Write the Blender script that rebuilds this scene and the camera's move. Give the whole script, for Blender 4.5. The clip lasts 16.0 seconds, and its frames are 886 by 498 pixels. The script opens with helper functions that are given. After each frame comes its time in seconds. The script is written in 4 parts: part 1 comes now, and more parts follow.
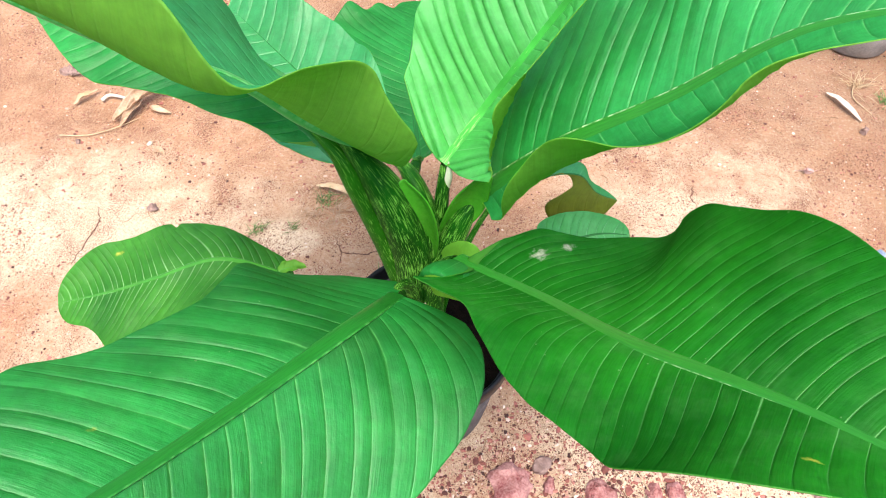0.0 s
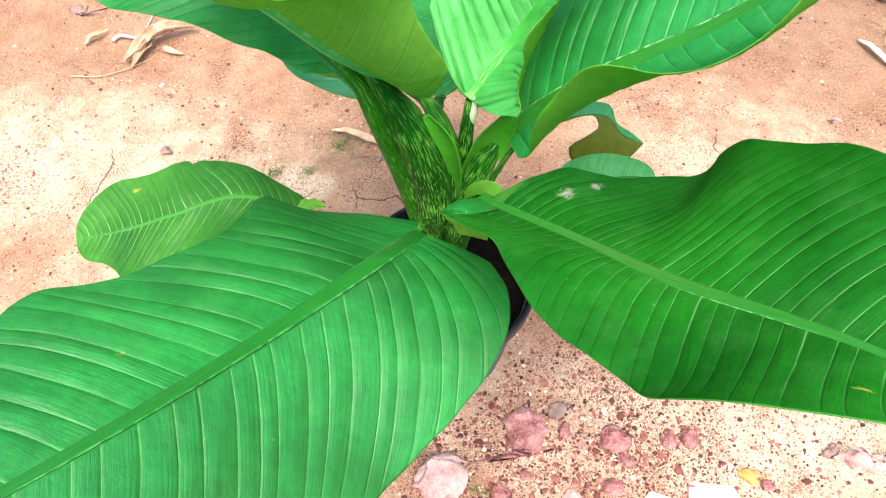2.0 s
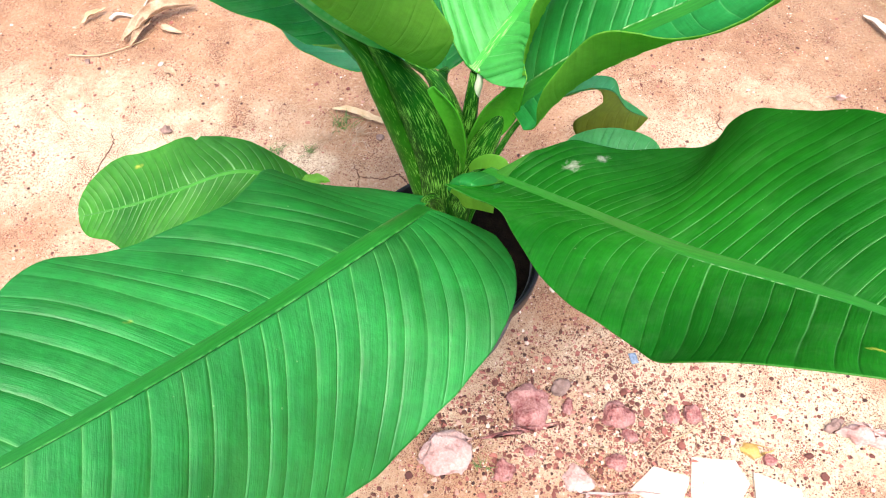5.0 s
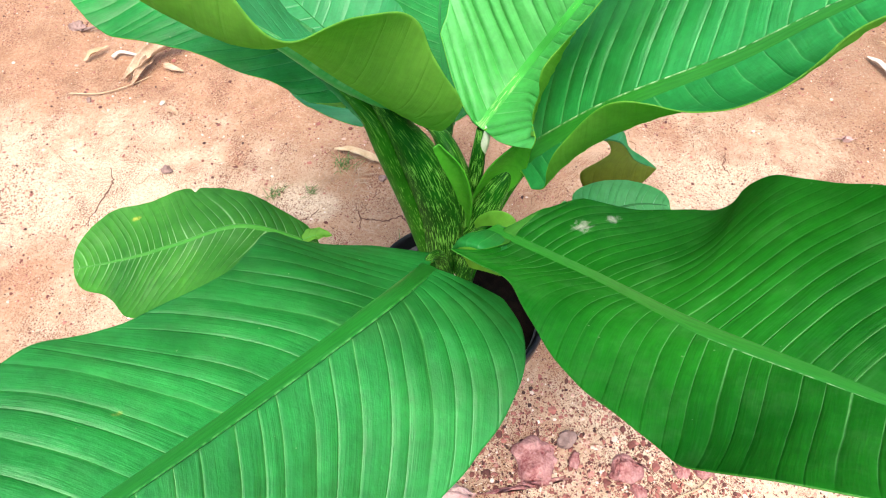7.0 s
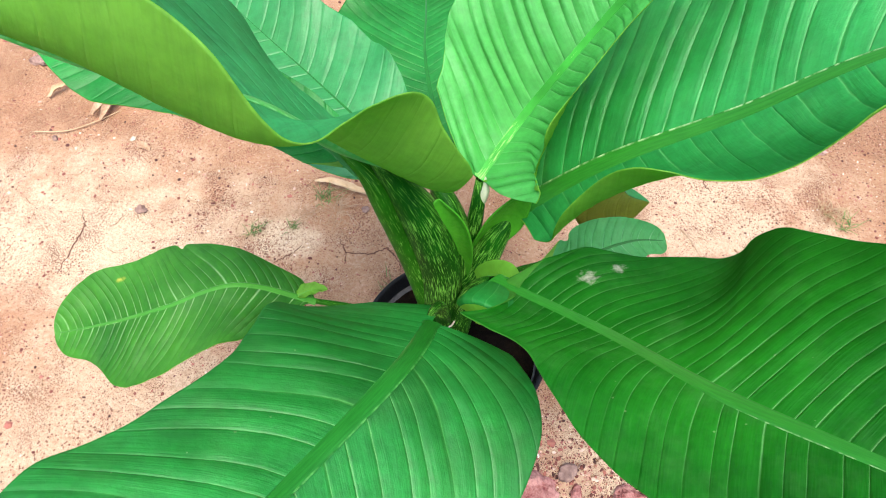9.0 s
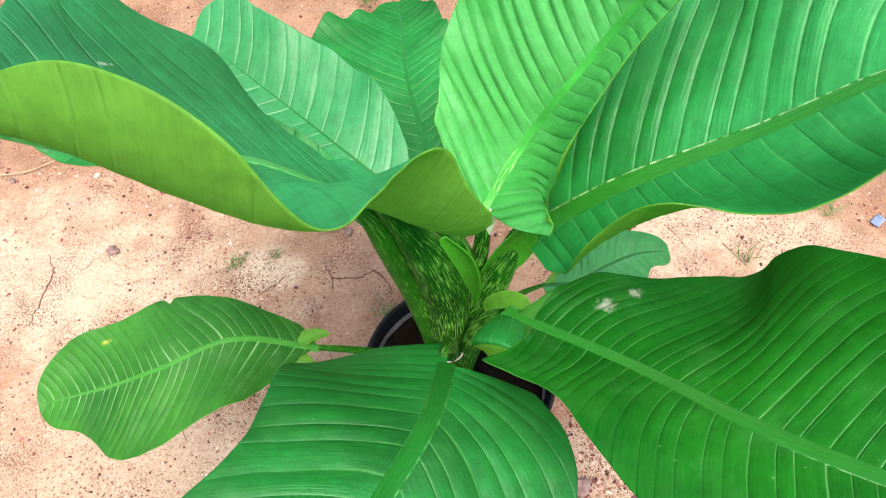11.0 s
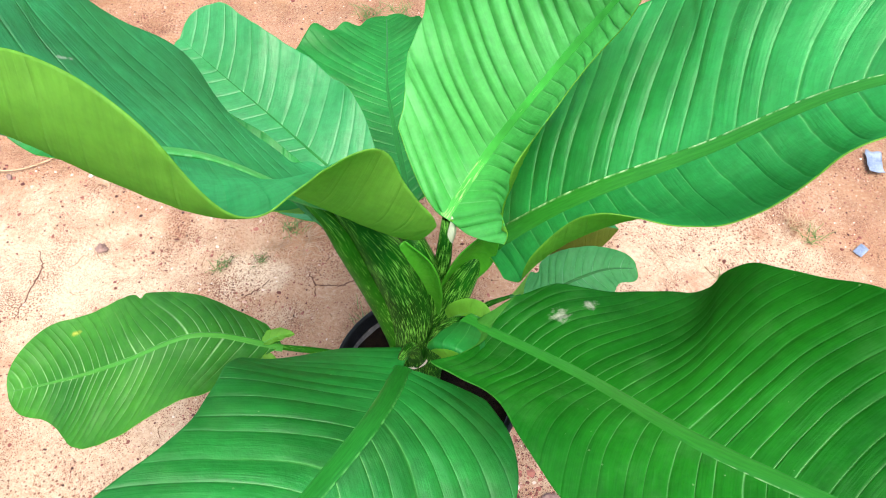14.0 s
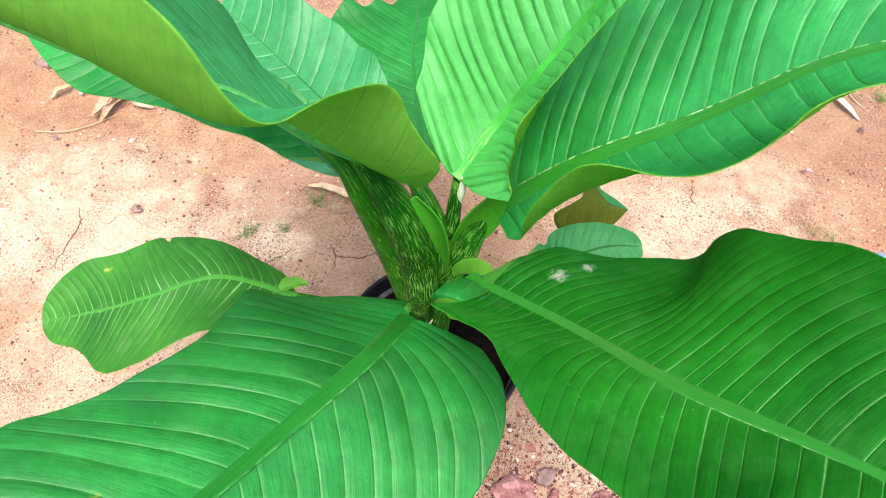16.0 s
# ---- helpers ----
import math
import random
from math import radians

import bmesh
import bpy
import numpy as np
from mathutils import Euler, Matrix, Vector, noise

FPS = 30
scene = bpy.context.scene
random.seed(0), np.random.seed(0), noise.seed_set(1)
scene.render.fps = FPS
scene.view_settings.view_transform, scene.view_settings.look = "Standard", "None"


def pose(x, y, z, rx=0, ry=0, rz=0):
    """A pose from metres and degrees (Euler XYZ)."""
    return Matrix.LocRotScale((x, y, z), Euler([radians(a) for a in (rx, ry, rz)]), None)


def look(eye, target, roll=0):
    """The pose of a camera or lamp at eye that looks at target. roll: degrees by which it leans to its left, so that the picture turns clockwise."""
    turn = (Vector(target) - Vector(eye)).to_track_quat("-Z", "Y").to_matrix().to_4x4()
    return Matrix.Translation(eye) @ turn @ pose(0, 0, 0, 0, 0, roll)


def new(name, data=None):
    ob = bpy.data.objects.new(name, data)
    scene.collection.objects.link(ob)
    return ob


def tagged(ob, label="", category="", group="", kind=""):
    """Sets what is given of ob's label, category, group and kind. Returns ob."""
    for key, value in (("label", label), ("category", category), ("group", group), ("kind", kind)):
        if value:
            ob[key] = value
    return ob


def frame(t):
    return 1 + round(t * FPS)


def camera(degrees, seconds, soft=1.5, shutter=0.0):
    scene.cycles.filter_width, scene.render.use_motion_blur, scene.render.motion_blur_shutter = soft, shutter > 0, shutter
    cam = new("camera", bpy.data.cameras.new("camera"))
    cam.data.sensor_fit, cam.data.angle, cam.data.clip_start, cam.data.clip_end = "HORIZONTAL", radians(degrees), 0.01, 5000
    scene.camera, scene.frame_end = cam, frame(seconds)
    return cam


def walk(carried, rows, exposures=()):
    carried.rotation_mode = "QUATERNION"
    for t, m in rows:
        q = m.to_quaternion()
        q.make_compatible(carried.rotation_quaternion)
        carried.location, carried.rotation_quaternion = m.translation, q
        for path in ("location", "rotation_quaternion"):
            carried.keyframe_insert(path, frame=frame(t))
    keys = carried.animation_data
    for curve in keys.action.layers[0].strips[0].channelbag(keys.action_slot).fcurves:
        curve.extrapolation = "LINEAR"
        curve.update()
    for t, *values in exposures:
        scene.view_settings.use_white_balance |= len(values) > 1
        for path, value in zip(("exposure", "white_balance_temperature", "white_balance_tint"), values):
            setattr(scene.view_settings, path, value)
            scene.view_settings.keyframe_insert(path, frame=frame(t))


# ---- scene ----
cam = camera(69.1, 16.0, soft=1.1)
PATH = [
    (0, (0.15, 0.08, 1.361), (0.024, 1.234, -0.268), 1.1),
    (0.5, (0.148, 0.078, 1.354), (0.02, 1.195, -0.3), 0.7),
    (1, (0.14, 0.078, 1.342), (0.028, 1.153, -0.341), 1.4),
    (1.5, (0.134, 0.074, 1.334), (0.011, 1.122, -0.365), 1.1),
    (2, (0.131, 0.067, 1.333), (-0.005, 1.105, -0.371), 0.8),
    (2.5, (0.127, 0.056, 1.331), (-0.013, 1.09, -0.376), 0.5),
    (3, (0.125, 0.048, 1.331), (-0.022, 1.078, -0.377), 0.5),
    (3.5, (0.125, 0.045, 1.333), (-0.013, 1.074, -0.377), 1.1),
    (4, (0.124, 0.05, 1.326), (-0.01, 1.056, -0.398), 1.1),
    (4.2, (0.125, 0.052, 1.325), (-0.006, 1.048, -0.405), 1.0),
    (6.3, (0.122, 0.071, 1.319), (-0.02, 1.082, -0.401), -0.1),
    (6.5, (0.119, 0.08, 1.321), (-0.028, 1.121, -0.38), -0.1),
    (7, (0.11, 0.11, 1.325), (-0.027, 1.169, -0.367), 0.9),
    (7.5, (0.106, 0.141, 1.328), (-0.023, 1.196, -0.366), 0.8),
    (8, (0.095, 0.165, 1.336), (-0.021, 1.228, -0.354), 0.9),
    (8.5, (0.079, 0.17, 1.345), (-0.021, 1.253, -0.333), 1.3),
    (8.7, (0.072, 0.17, 1.343), (-0.003, 1.249, -0.339), 2.0),
    (10.8, (0.01, 0.233, 1.34), (0.045, 1.306, -0.347), 2.4),
    (11, (0.01, 0.236, 1.337), (0.061, 1.305, -0.352), 2.5),
    (11.5, (0.016, 0.245, 1.338), (0.086, 1.321, -0.347), 2.6),
    (12, (0.018, 0.259, 1.337), (0.087, 1.332, -0.35), 3.0),
    (12.5, (0.023, 0.259, 1.338), (0.083, 1.332, -0.348), 2.8),
    (13, (0.028, 0.252, 1.341), (0.086, 1.341, -0.336), 3.3),
    (13.5, (0.043, 0.239, 1.344), (0.087, 1.344, -0.323), 3.3),
    (14, (0.067, 0.214, 1.346), (0.096, 1.33, -0.313), 3.8),
    (14.5, (0.087, 0.185, 1.346), (0.09, 1.306, -0.31), 4.0),
    (15, (0.097, 0.16, 1.348), (0.074, 1.284, -0.306), 3.9),
    (15.5, (0.098, 0.145, 1.351), (0.045, 1.273, -0.299), 3.2),
    (16, (0.098, 0.139, 1.35), (0.04, 1.261, -0.305), 3.7),
]
walk(cam, [(t, look(eye, target, roll)) for t, eye, target, roll in PATH], exposures=[(t, e, 6600, 10) for t, e in ((0, 1.4), (2.5, 1.53), (4, 1.53), (7.5, 1.32), (8.5, 1.25), (11, 1.27), (13, 1.35), (16, 1.4))])
# ---- light ----
world = bpy.data.worlds.new("world")
scene.world = world
world.use_nodes = True
wn = world.node_tree.nodes
sky = wn.new("ShaderNodeTexSky")
sky.sky_type, sky.sun_disc = "NISHITA", False
sky.dust_density = 3.0
SUN_EL, SUN_AZ = 74.0, 172.0
sky.sun_elevation, sky.sun_rotation = radians(SUN_EL), radians(SUN_AZ)
world.node_tree.links.new(sky.outputs[0], wn["Background"].inputs[0])
wn["Background"].inputs[1].default_value = 0.15
sun = new("sun", bpy.data.lights.new("sun", "SUN"))
sun.data.energy, sun.data.angle, sun.data.color = 1.7, radians(50), (1.0, 0.95, 0.87)
el, az = radians(SUN_EL), radians(SUN_AZ)
sun.matrix_world = look((math.sin(az) * math.cos(el) * 20, math.cos(az) * math.cos(el) * 20, math.sin(el) * 20), (0, 0, 0))


# ---- materials ----
def material(name):
    m = bpy.data.materials.new(name)
    m.use_nodes = True
    return m, m.node_tree.nodes, m.node_tree.links, m.node_tree.nodes["Principled BSDF"]


def ramp(n, stops):
    r = n.new("ShaderNodeValToRGB")
    while len(r.color_ramp.elements) < len(stops):
        r.color_ramp.elements.new(0.5)
    for e, (p, c) in zip(r.color_ramp.elements, stops):
        e.position, e.color = p, (*c, 1) if len(c) == 3 else c
    return r


def noise_tex(n, l, scale, detail=4.0, vec=None, rough=0.55):
    t = n.new("ShaderNodeTexNoise")
    t.inputs["Scale"].default_value, t.inputs["Detail"].default_value, t.inputs["Roughness"].default_value = scale, detail, rough
    if vec is not None:
        l.new(vec, t.inputs["Vector"])
    return t


def mixer(n, l, fac, a, b, mode="MIX"):
    m = n.new("ShaderNodeMix")
    m.data_type, m.blend_type = "RGBA", mode
    for sock, v in ((m.inputs[0], fac), (m.inputs[6], a), (m.inputs[7], b)):
        if isinstance(v, bpy.types.NodeSocket):
            l.new(v, sock)
        else:
            sock.default_value = v if isinstance(v, (int, float)) else (*v, 1)
    return m.outputs[2]


def calc(n, l, op, a, b=0.0, c=0.0):
    m = n.new("ShaderNodeMath")
    m.operation = op
    for sock, v in zip(m.inputs, (a, b, c)):
        if isinstance(v, bpy.types.NodeSocket):
            l.new(v, sock)
        else:
            sock.default_value = v
    return m.outputs[0]


def bump(n, l, b, height, strength, distance):
    k = n.new("ShaderNodeBump")
    k.inputs["Strength"].default_value, k.inputs["Distance"].default_value = strength, distance
    l.new(height, k.inputs["Height"])
    l.new(k.outputs[0], b.inputs["Normal"])
    return k


def leaf_material(name, dark, light, vein, rib, glow, rough=0.38, through_light=0.3, spots=0.0, marks=(), line_w=0.042, gloss=0.03, show=0.6):
    """A leaf's skin: side veins run along the phase in the UV map Vein, the midrib lies at v = 0."""
    m, n, l, b = material(name)
    uv = n.new("ShaderNodeUVMap")
    uv.uv_map = "Vein"
    sep = n.new("ShaderNodeSeparateXYZ")
    l.new(uv.outputs[0], sep.inputs[0])
    co = n.new("ShaderNodeTexCoord")
    big = noise_tex(n, l, 6, 4, co.outputs["Object"])
    col = mixer(n, l, ramp_fac(n, l, big.outputs[0], 0.32, 0.68), dark, light)
    # light bands between the veins
    wob = noise_tex(n, l, 25, 2, co.outputs["Object"])
    soft = noise_tex(n, l, 9, 2, co.outputs["Object"])
    ph = calc(n, l, "ADD", sep.outputs[0], calc(n, l, "MULTIPLY", calc(n, l, "SUBTRACT", soft.outputs[0], 0.5), 0.3))
    fr = calc(n, l, "ABSOLUTE", calc(n, l, "SUBTRACT", calc(n, l, "FRACT", ph), 0.5))
    line = calc(n, l, "SMOOTH_MIN", 1.0, calc(n, l, "MAXIMUM", 0.0, calc(n, l, "MULTIPLY", calc(n, l, "SUBTRACT", fr, 0.5 - line_w), 1.2 / line_w)), 0.1)
    av = calc(n, l, "ABSOLUTE", sep.outputs[1])
    fade = calc(n, l, "MAXIMUM", 0.0, calc(n, l, "SUBTRACT", 1.0, calc(n, l, "MULTIPLY", av, 1.1)))
    brk = noise_tex(n, l, 14, 3, co.outputs["Object"])
    fade = calc(n, l, "MULTIPLY", fade, ramp_fac(n, l, brk.outputs[0], 0.2, 0.5))
    col = mixer(n, l, calc(n, l, "MULTIPLY", calc(n, l, "MULTIPLY", line, fade), show), col, vein)
    # fine parallel veins between the main ones
    stripe = n.new("ShaderNodeCombineXYZ")
    l.new(calc(n, l, "MULTIPLY", ph, 7.0), stripe.inputs[0])
    l.new(calc(n, l, "MULTIPLY", sep.outputs[1], 2.5), stripe.inputs[1])
    fib = noise_tex(n, l, 1.0, 3, stripe.outputs[0], 0.6)
    col = mixer(n, l, ramp_fac(n, l, fib.outputs[0], 0.45, 0.75), col, mixer(n, l, 0.24, col, tuple(c * 0.35 for c in dark)))
    patch = noise_tex(n, l, 2.2, 2, stripe.outputs[0])
    col = mixer(n, l, calc(n, l, "MULTIPLY", ramp_fac(n, l, patch.outputs[0], 0.5, 0.8), 0.12), col, tuple(min(1.0, c * 1.25) for c in light))
    # uneven cells of the skin, at two sizes
    grain = noise_tex(n, l, 75, 5, co.outputs["Object"], 0.7)
    col = mixer(n, l, ramp_fac(n, l, grain.outputs[0], 0.34, 0.6), mixer(n, l, 0.3, col, tuple(c * 0.3 for c in dark)), col)
    pale = noise_tex(n, l, 17, 5, co.outputs["Object"], 0.65)
    col = mixer(n, l, calc(n, l, "MULTIPLY", ramp_fac(n, l, pale.outputs[0], 0.52, 0.72), 0.09), col, vein)
    if spots:
        sp = n.new("ShaderNodeTexVoronoi")
        sp.inputs["Scale"].default_value = 60
        l.new(co.outputs["Object"], sp.inputs["Vector"])
        dot = calc(n, l, "MULTIPLY", calc(n, l, "LESS_THAN", sp.outputs["Distance"], calc(n, l, "MULTIPLY", calc(n, l, "SUBTRACT", brk.outputs[0], 0.45), 0.35)), spots)
        col = mixer(n, l, dot, col, (0.25, 0.42, 0.16))
    raw = n.new("ShaderNodeUVMap")
    raw.uv_map = "UVMap"
    for ms_, mv, rs, rv, tint in marks:
        mp = n.new("ShaderNodeMapping")
        mp.vector_type = "POINT"
        mp.inputs["Location"].default_value, mp.inputs["Scale"].default_value = (-ms_ / rs, -mv / rv, 0), (1 / rs, 1 / rv, 0)
        l.new(raw.outputs[0], mp.inputs[0])
        ln = n.new("ShaderNodeVectorMath")
        ln.operation = "LENGTH"
        l.new(mp.outputs[0], ln.inputs[0])
        edge = noise_tex(n, l, 130, 4, co.outputs["Object"], 0.7)
        d = calc(n, l, "ADD", ln.outputs["Value"], calc(n, l, "MULTIPLY", calc(n, l, "SUBTRACT", edge.outputs[0], 0.5), 3.0))
        col = mixer(n, l, calc(n, l, "SUBTRACT", 0.85, calc(n, l, "MINIMUM", 0.85, calc(n, l, "MULTIPLY", d, 0.8))), col, tint)
    l.new(col, b.inputs["Base Color"])
    rn = noise_tex(n, l, 40, 4, co.outputs["Object"])
    l.new(calc(n, l, "MULTIPLY_ADD", rn.outputs[0], 0.22, rough - 0.08), b.inputs["Roughness"])
    b.inputs["Specular IOR Level"].default_value = 0.0
    flank = calc(n, l, "MAXIMUM", 0.0, calc(n, l, "MULTIPLY", calc(n, l, "SUBTRACT", fr, 0.36), 7.0))
    relief = calc(n, l, "ADD", calc(n, l, "MULTIPLY", rn.outputs[0], 0.35), calc(n, l, "MULTIPLY", wob.outputs[0], 0.7))
    relief = calc(n, l, "ADD", relief, calc(n, l, "MULTIPLY", fib.outputs[0], 0.3))
    relief = calc(n, l, "SUBTRACT", relief, calc(n, l, "MULTIPLY", calc(n, l, "MULTIPLY", flank, flank), 0.32))
    relief = calc(n, l, "ADD", relief, calc(n, l, "MULTIPLY", grain.outputs[0], 0.3))
    bump(n, l, b, relief, 0.6, 0.005)
    gl = n.new("ShaderNodeBsdfGlossy")
    l.new(calc(n, l, "MULTIPLY_ADD", pale.outputs[0], 0.3, rough - 0.04), gl.inputs["Roughness"])
    l.new(b.inputs["Normal"].links[0].from_socket, gl.inputs["Normal"])
    wax = n.new("ShaderNodeMixShader")
    streak = calc(n, l, "MULTIPLY_ADD", ramp_fac(n, l, patch.outputs[0], 0.3, 0.7), 0.8, ramp_fac(n, l, big.outputs[0], 0.3, 0.7))
    l.new(calc(n, l, "MULTIPLY_ADD", streak, 0.016, gloss), wax.inputs[0])
    l.new(b.outputs[0], wax.inputs[1])
    l.new(gl.outputs[0], wax.inputs[2])
    tr = n.new("ShaderNodeBsdfTranslucent")
    l.new(mixer(n, l, 0.7, col, glow), tr.inputs["Color"])
    ms = n.new("ShaderNodeMixShader")
    ms.inputs[0].default_value = through_light
    l.new(wax.outputs[0], ms.inputs[1])
    l.new(tr.outputs[0], ms.inputs[2])
    l.new(ms.outputs[0], n["Material Output"].inputs["Surface"])
    return m


def ramp_fac(n, l, v, lo, hi):
    r = n.new("ShaderNodeMapRange")
    r.inputs["From Min"].default_value, r.inputs["From Max"].default_value = lo, hi
    l.new(v, r.inputs["Value"])
    return r.outputs[0]


def speckled_material(name, dark, pale, amount=0.5, scale=1.0, reach=0.0):
    """Petiole skin with pale dashes drawn out along its length."""
    m, n, l, b = material(name)
    uv = n.new("ShaderNodeUVMap")
    uv.uv_map = "Vein"
    mp = n.new("ShaderNodeMapping")
    mp.inputs["Scale"].default_value = (42, 640 * scale, 1)
    l.new(uv.outputs[0], mp.inputs[0])
    t = noise_tex(n, l, 1.0, 2.5, mp.outputs[0], 0.6)
    co = n.new("ShaderNodeTexCoord")
    area = noise_tex(n, l, 16, 2, co.outputs["Object"])
    cut = calc(n, l, "ADD", t.outputs[0], calc(n, l, "MULTIPLY", calc(n, l, "SUBTRACT", area.outputs[0], 0.5), 0.35))
    if reach:
        sep = n.new("ShaderNodeSeparateXYZ")
        l.new(uv.outputs[0], sep.inputs[0])
        cut = calc(n, l, "SUBTRACT", cut, calc(n, l, "MULTIPLY", sep.outputs[0], 0.3 / reach))
    f = ramp_fac(n, l, cut, 0.62 - 0.1 * amount, 0.68 - 0.1 * amount)
    base = mixer(n, l, ramp_fac(n, l, noise_tex(n, l, 30, 3, co.outputs["Object"]).outputs[0], 0.3, 0.7), dark, tuple(c * 1.7 for c in dark))
    l.new(mixer(n, l, f, base, pale), b.inputs["Base Color"])
    b.inputs["Roughness"].default_value, b.inputs["Specular IOR Level"].default_value = 0.45, 0.07
    bump(n, l, b, t.outputs[0], 0.15, 0.001)
    return m


def rib_material(name, a, c, edge, amount=1.0):
    """A midrib's skin: fine lengthwise grain and a broken pale line along both edges."""
    m, n, l, b = material(name)
    uv = n.new("ShaderNodeUVMap")
    uv.uv_map = "UVMap"
    sep = n.new("ShaderNodeSeparateXYZ")
    l.new(uv.outputs[0], sep.inputs[0])
    mp = n.new("ShaderNodeMapping")
    mp.inputs["Scale"].default_value = (30, 5, 1)
    l.new(uv.outputs[0], mp.inputs[0])
    t = noise_tex(n, l, 1.0, 4, mp.outputs[0], 0.65)
    dash = noise_tex(n, l, 1.0, 2, calc(n, l, "MULTIPLY", sep.outputs[0], 55.0), 0.5)
    rim = ramp_fac(n, l, calc(n, l, "ABSOLUTE", sep.outputs[1]), 0.8, 0.93)
    f = calc(n, l, "MULTIPLY", rim, calc(n, l, "MULTIPLY", ramp_fac(n, l, dash.outputs[0], 0.45, 0.62), amount))
    l.new(mixer(n, l, f, mixer(n, l, ramp_fac(n, l, t.outputs[0], 0.3, 0.7), a, c), edge), b.inputs["Base Color"])
    b.inputs["Roughness"].default_value, b.inputs["Specular IOR Level"].default_value = 0.42, 0.3
    bump(n, l, b, t.outputs[0], 0.3, 0.001)
    return m


def plain_material(name, a, c, scale, rough, bump_d=0.001, spec=0.5, detail=5.0):
    m, n, l, b = material(name)
    co = n.new("ShaderNodeTexCoord")
    t1 = noise_tex(n, l, scale, detail, co.outputs["Object"])
    t2 = noise_tex(n, l, scale * 7, 4, co.outputs["Object"])
    f = ramp_fac(n, l, calc(n, l, "MULTIPLY_ADD", t2.outputs[0], 0.4, calc(n, l, "MULTIPLY", t1.outputs[0], 0.6)), 0.35, 0.65)
    l.new(mixer(n, l, f, a, c), b.inputs["Base Color"])
    b.inputs["Roughness"].default_value = rough
    b.inputs["Specular IOR Level"].default_value = spec
    bump(n, l, b, f, 0.6, bump_d)
    return m


def soil_material():
    """Dry sandy laterite: red tan earth with pale patches, part sand and part painted sunlight, red grains, rootlets
    and dark crumbs.
    """
    m, n, l, b = material("laterite_sand")
    co = n.new("ShaderNodeTexCoord")
    p = co.outputs["Object"]
    big = noise_tex(n, l, 1.3, 4, p, 0.6)
    mid = noise_tex(n, l, 9, 6, p, 0.65)
    fine = noise_tex(n, l, 110, 5, p, 0.75)
    rust = noise_tex(n, l, 4.5, 7, p, 0.7)
    col = mixer(n, l, ramp_fac(n, l, mid.outputs[0], 0.35, 0.68), (0.40, 0.215, 0.118), (0.55, 0.348, 0.215))
    # ragged pale patches: part pale sand, part sunlit brightness put into the colour
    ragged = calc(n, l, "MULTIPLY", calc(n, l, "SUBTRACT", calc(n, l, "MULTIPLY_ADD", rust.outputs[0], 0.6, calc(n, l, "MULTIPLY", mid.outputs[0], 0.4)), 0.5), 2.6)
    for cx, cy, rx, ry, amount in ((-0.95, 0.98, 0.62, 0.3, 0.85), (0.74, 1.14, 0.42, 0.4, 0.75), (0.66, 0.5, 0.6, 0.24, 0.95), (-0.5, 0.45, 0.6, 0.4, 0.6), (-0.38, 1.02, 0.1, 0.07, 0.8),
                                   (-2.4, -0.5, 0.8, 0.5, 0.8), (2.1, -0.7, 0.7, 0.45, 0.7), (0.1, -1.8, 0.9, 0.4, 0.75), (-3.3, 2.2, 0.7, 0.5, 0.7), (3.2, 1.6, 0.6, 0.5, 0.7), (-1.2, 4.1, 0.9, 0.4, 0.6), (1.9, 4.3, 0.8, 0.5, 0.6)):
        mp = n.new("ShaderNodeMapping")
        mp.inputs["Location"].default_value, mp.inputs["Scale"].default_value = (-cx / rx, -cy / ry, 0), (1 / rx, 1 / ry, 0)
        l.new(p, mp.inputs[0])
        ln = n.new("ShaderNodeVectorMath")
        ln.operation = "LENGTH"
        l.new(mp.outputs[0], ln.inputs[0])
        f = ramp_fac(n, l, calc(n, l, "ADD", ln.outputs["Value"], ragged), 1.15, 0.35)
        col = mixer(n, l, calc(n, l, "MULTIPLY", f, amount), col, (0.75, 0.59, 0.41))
    # darker grey brown tone further out
    sep = n.new("ShaderNodeSeparateXYZ")
    l.new(p, sep.inputs[0])
    out = ramp_fac(n, l, calc(n, l, "ADD", calc(n, l, "MULTIPLY_ADD", sep.outputs[0], 0.45, sep.outputs[1]), ragged), 1.55, 2.4)
    col = mixer(n, l, calc(n, l, "MULTIPLY", out, 0.6), col, (0.3, 0.19, 0.12))
    col = mixer(n, l, calc(n, l, "MULTIPLY", ramp_fac(n, l, rust.outputs[0], 0.5, 0.68), 0.34), col, (0.44, 0.17, 0.09))
    col = mixer(n, l, calc(n, l, "MULTIPLY", ramp_fac(n, l, fine.outputs[0], 0.48, 0.64), 0.42), col, (0.33, 0.14, 0.075))
    col = mixer(n, l, calc(n, l, "MULTIPLY", ramp_fac(n, l, fine.outputs[0], 0.45, 0.3), 0.35), col, (0.82, 0.66, 0.52))
    crumb_all = None
    for size, reach, tones in ((75, 0.28, ((0.09, 0.04, 0.025), (0.42, 0.2, 0.13))), (150, 0.37, ((0.07, 0.03, 0.02), (0.4, 0.16, 0.1))), (290, 0.42, ((0.13, 0.05, 0.03), (0.3, 0.11, 0.07)))):
        v = n.new("ShaderNodeTexVoronoi")
        v.voronoi_dimensions = "2D"
        v.inputs["Scale"].default_value = size
        l.new(p, v.inputs["Vector"])
        dens = noise_tex(n, l, size * 0.05, 3, p)
        crumb = calc(n, l, "LESS_THAN", v.outputs["Distance"], calc(n, l, "MULTIPLY", ramp_fac(n, l, dens.outputs[0], 0.38, 0.75), reach))
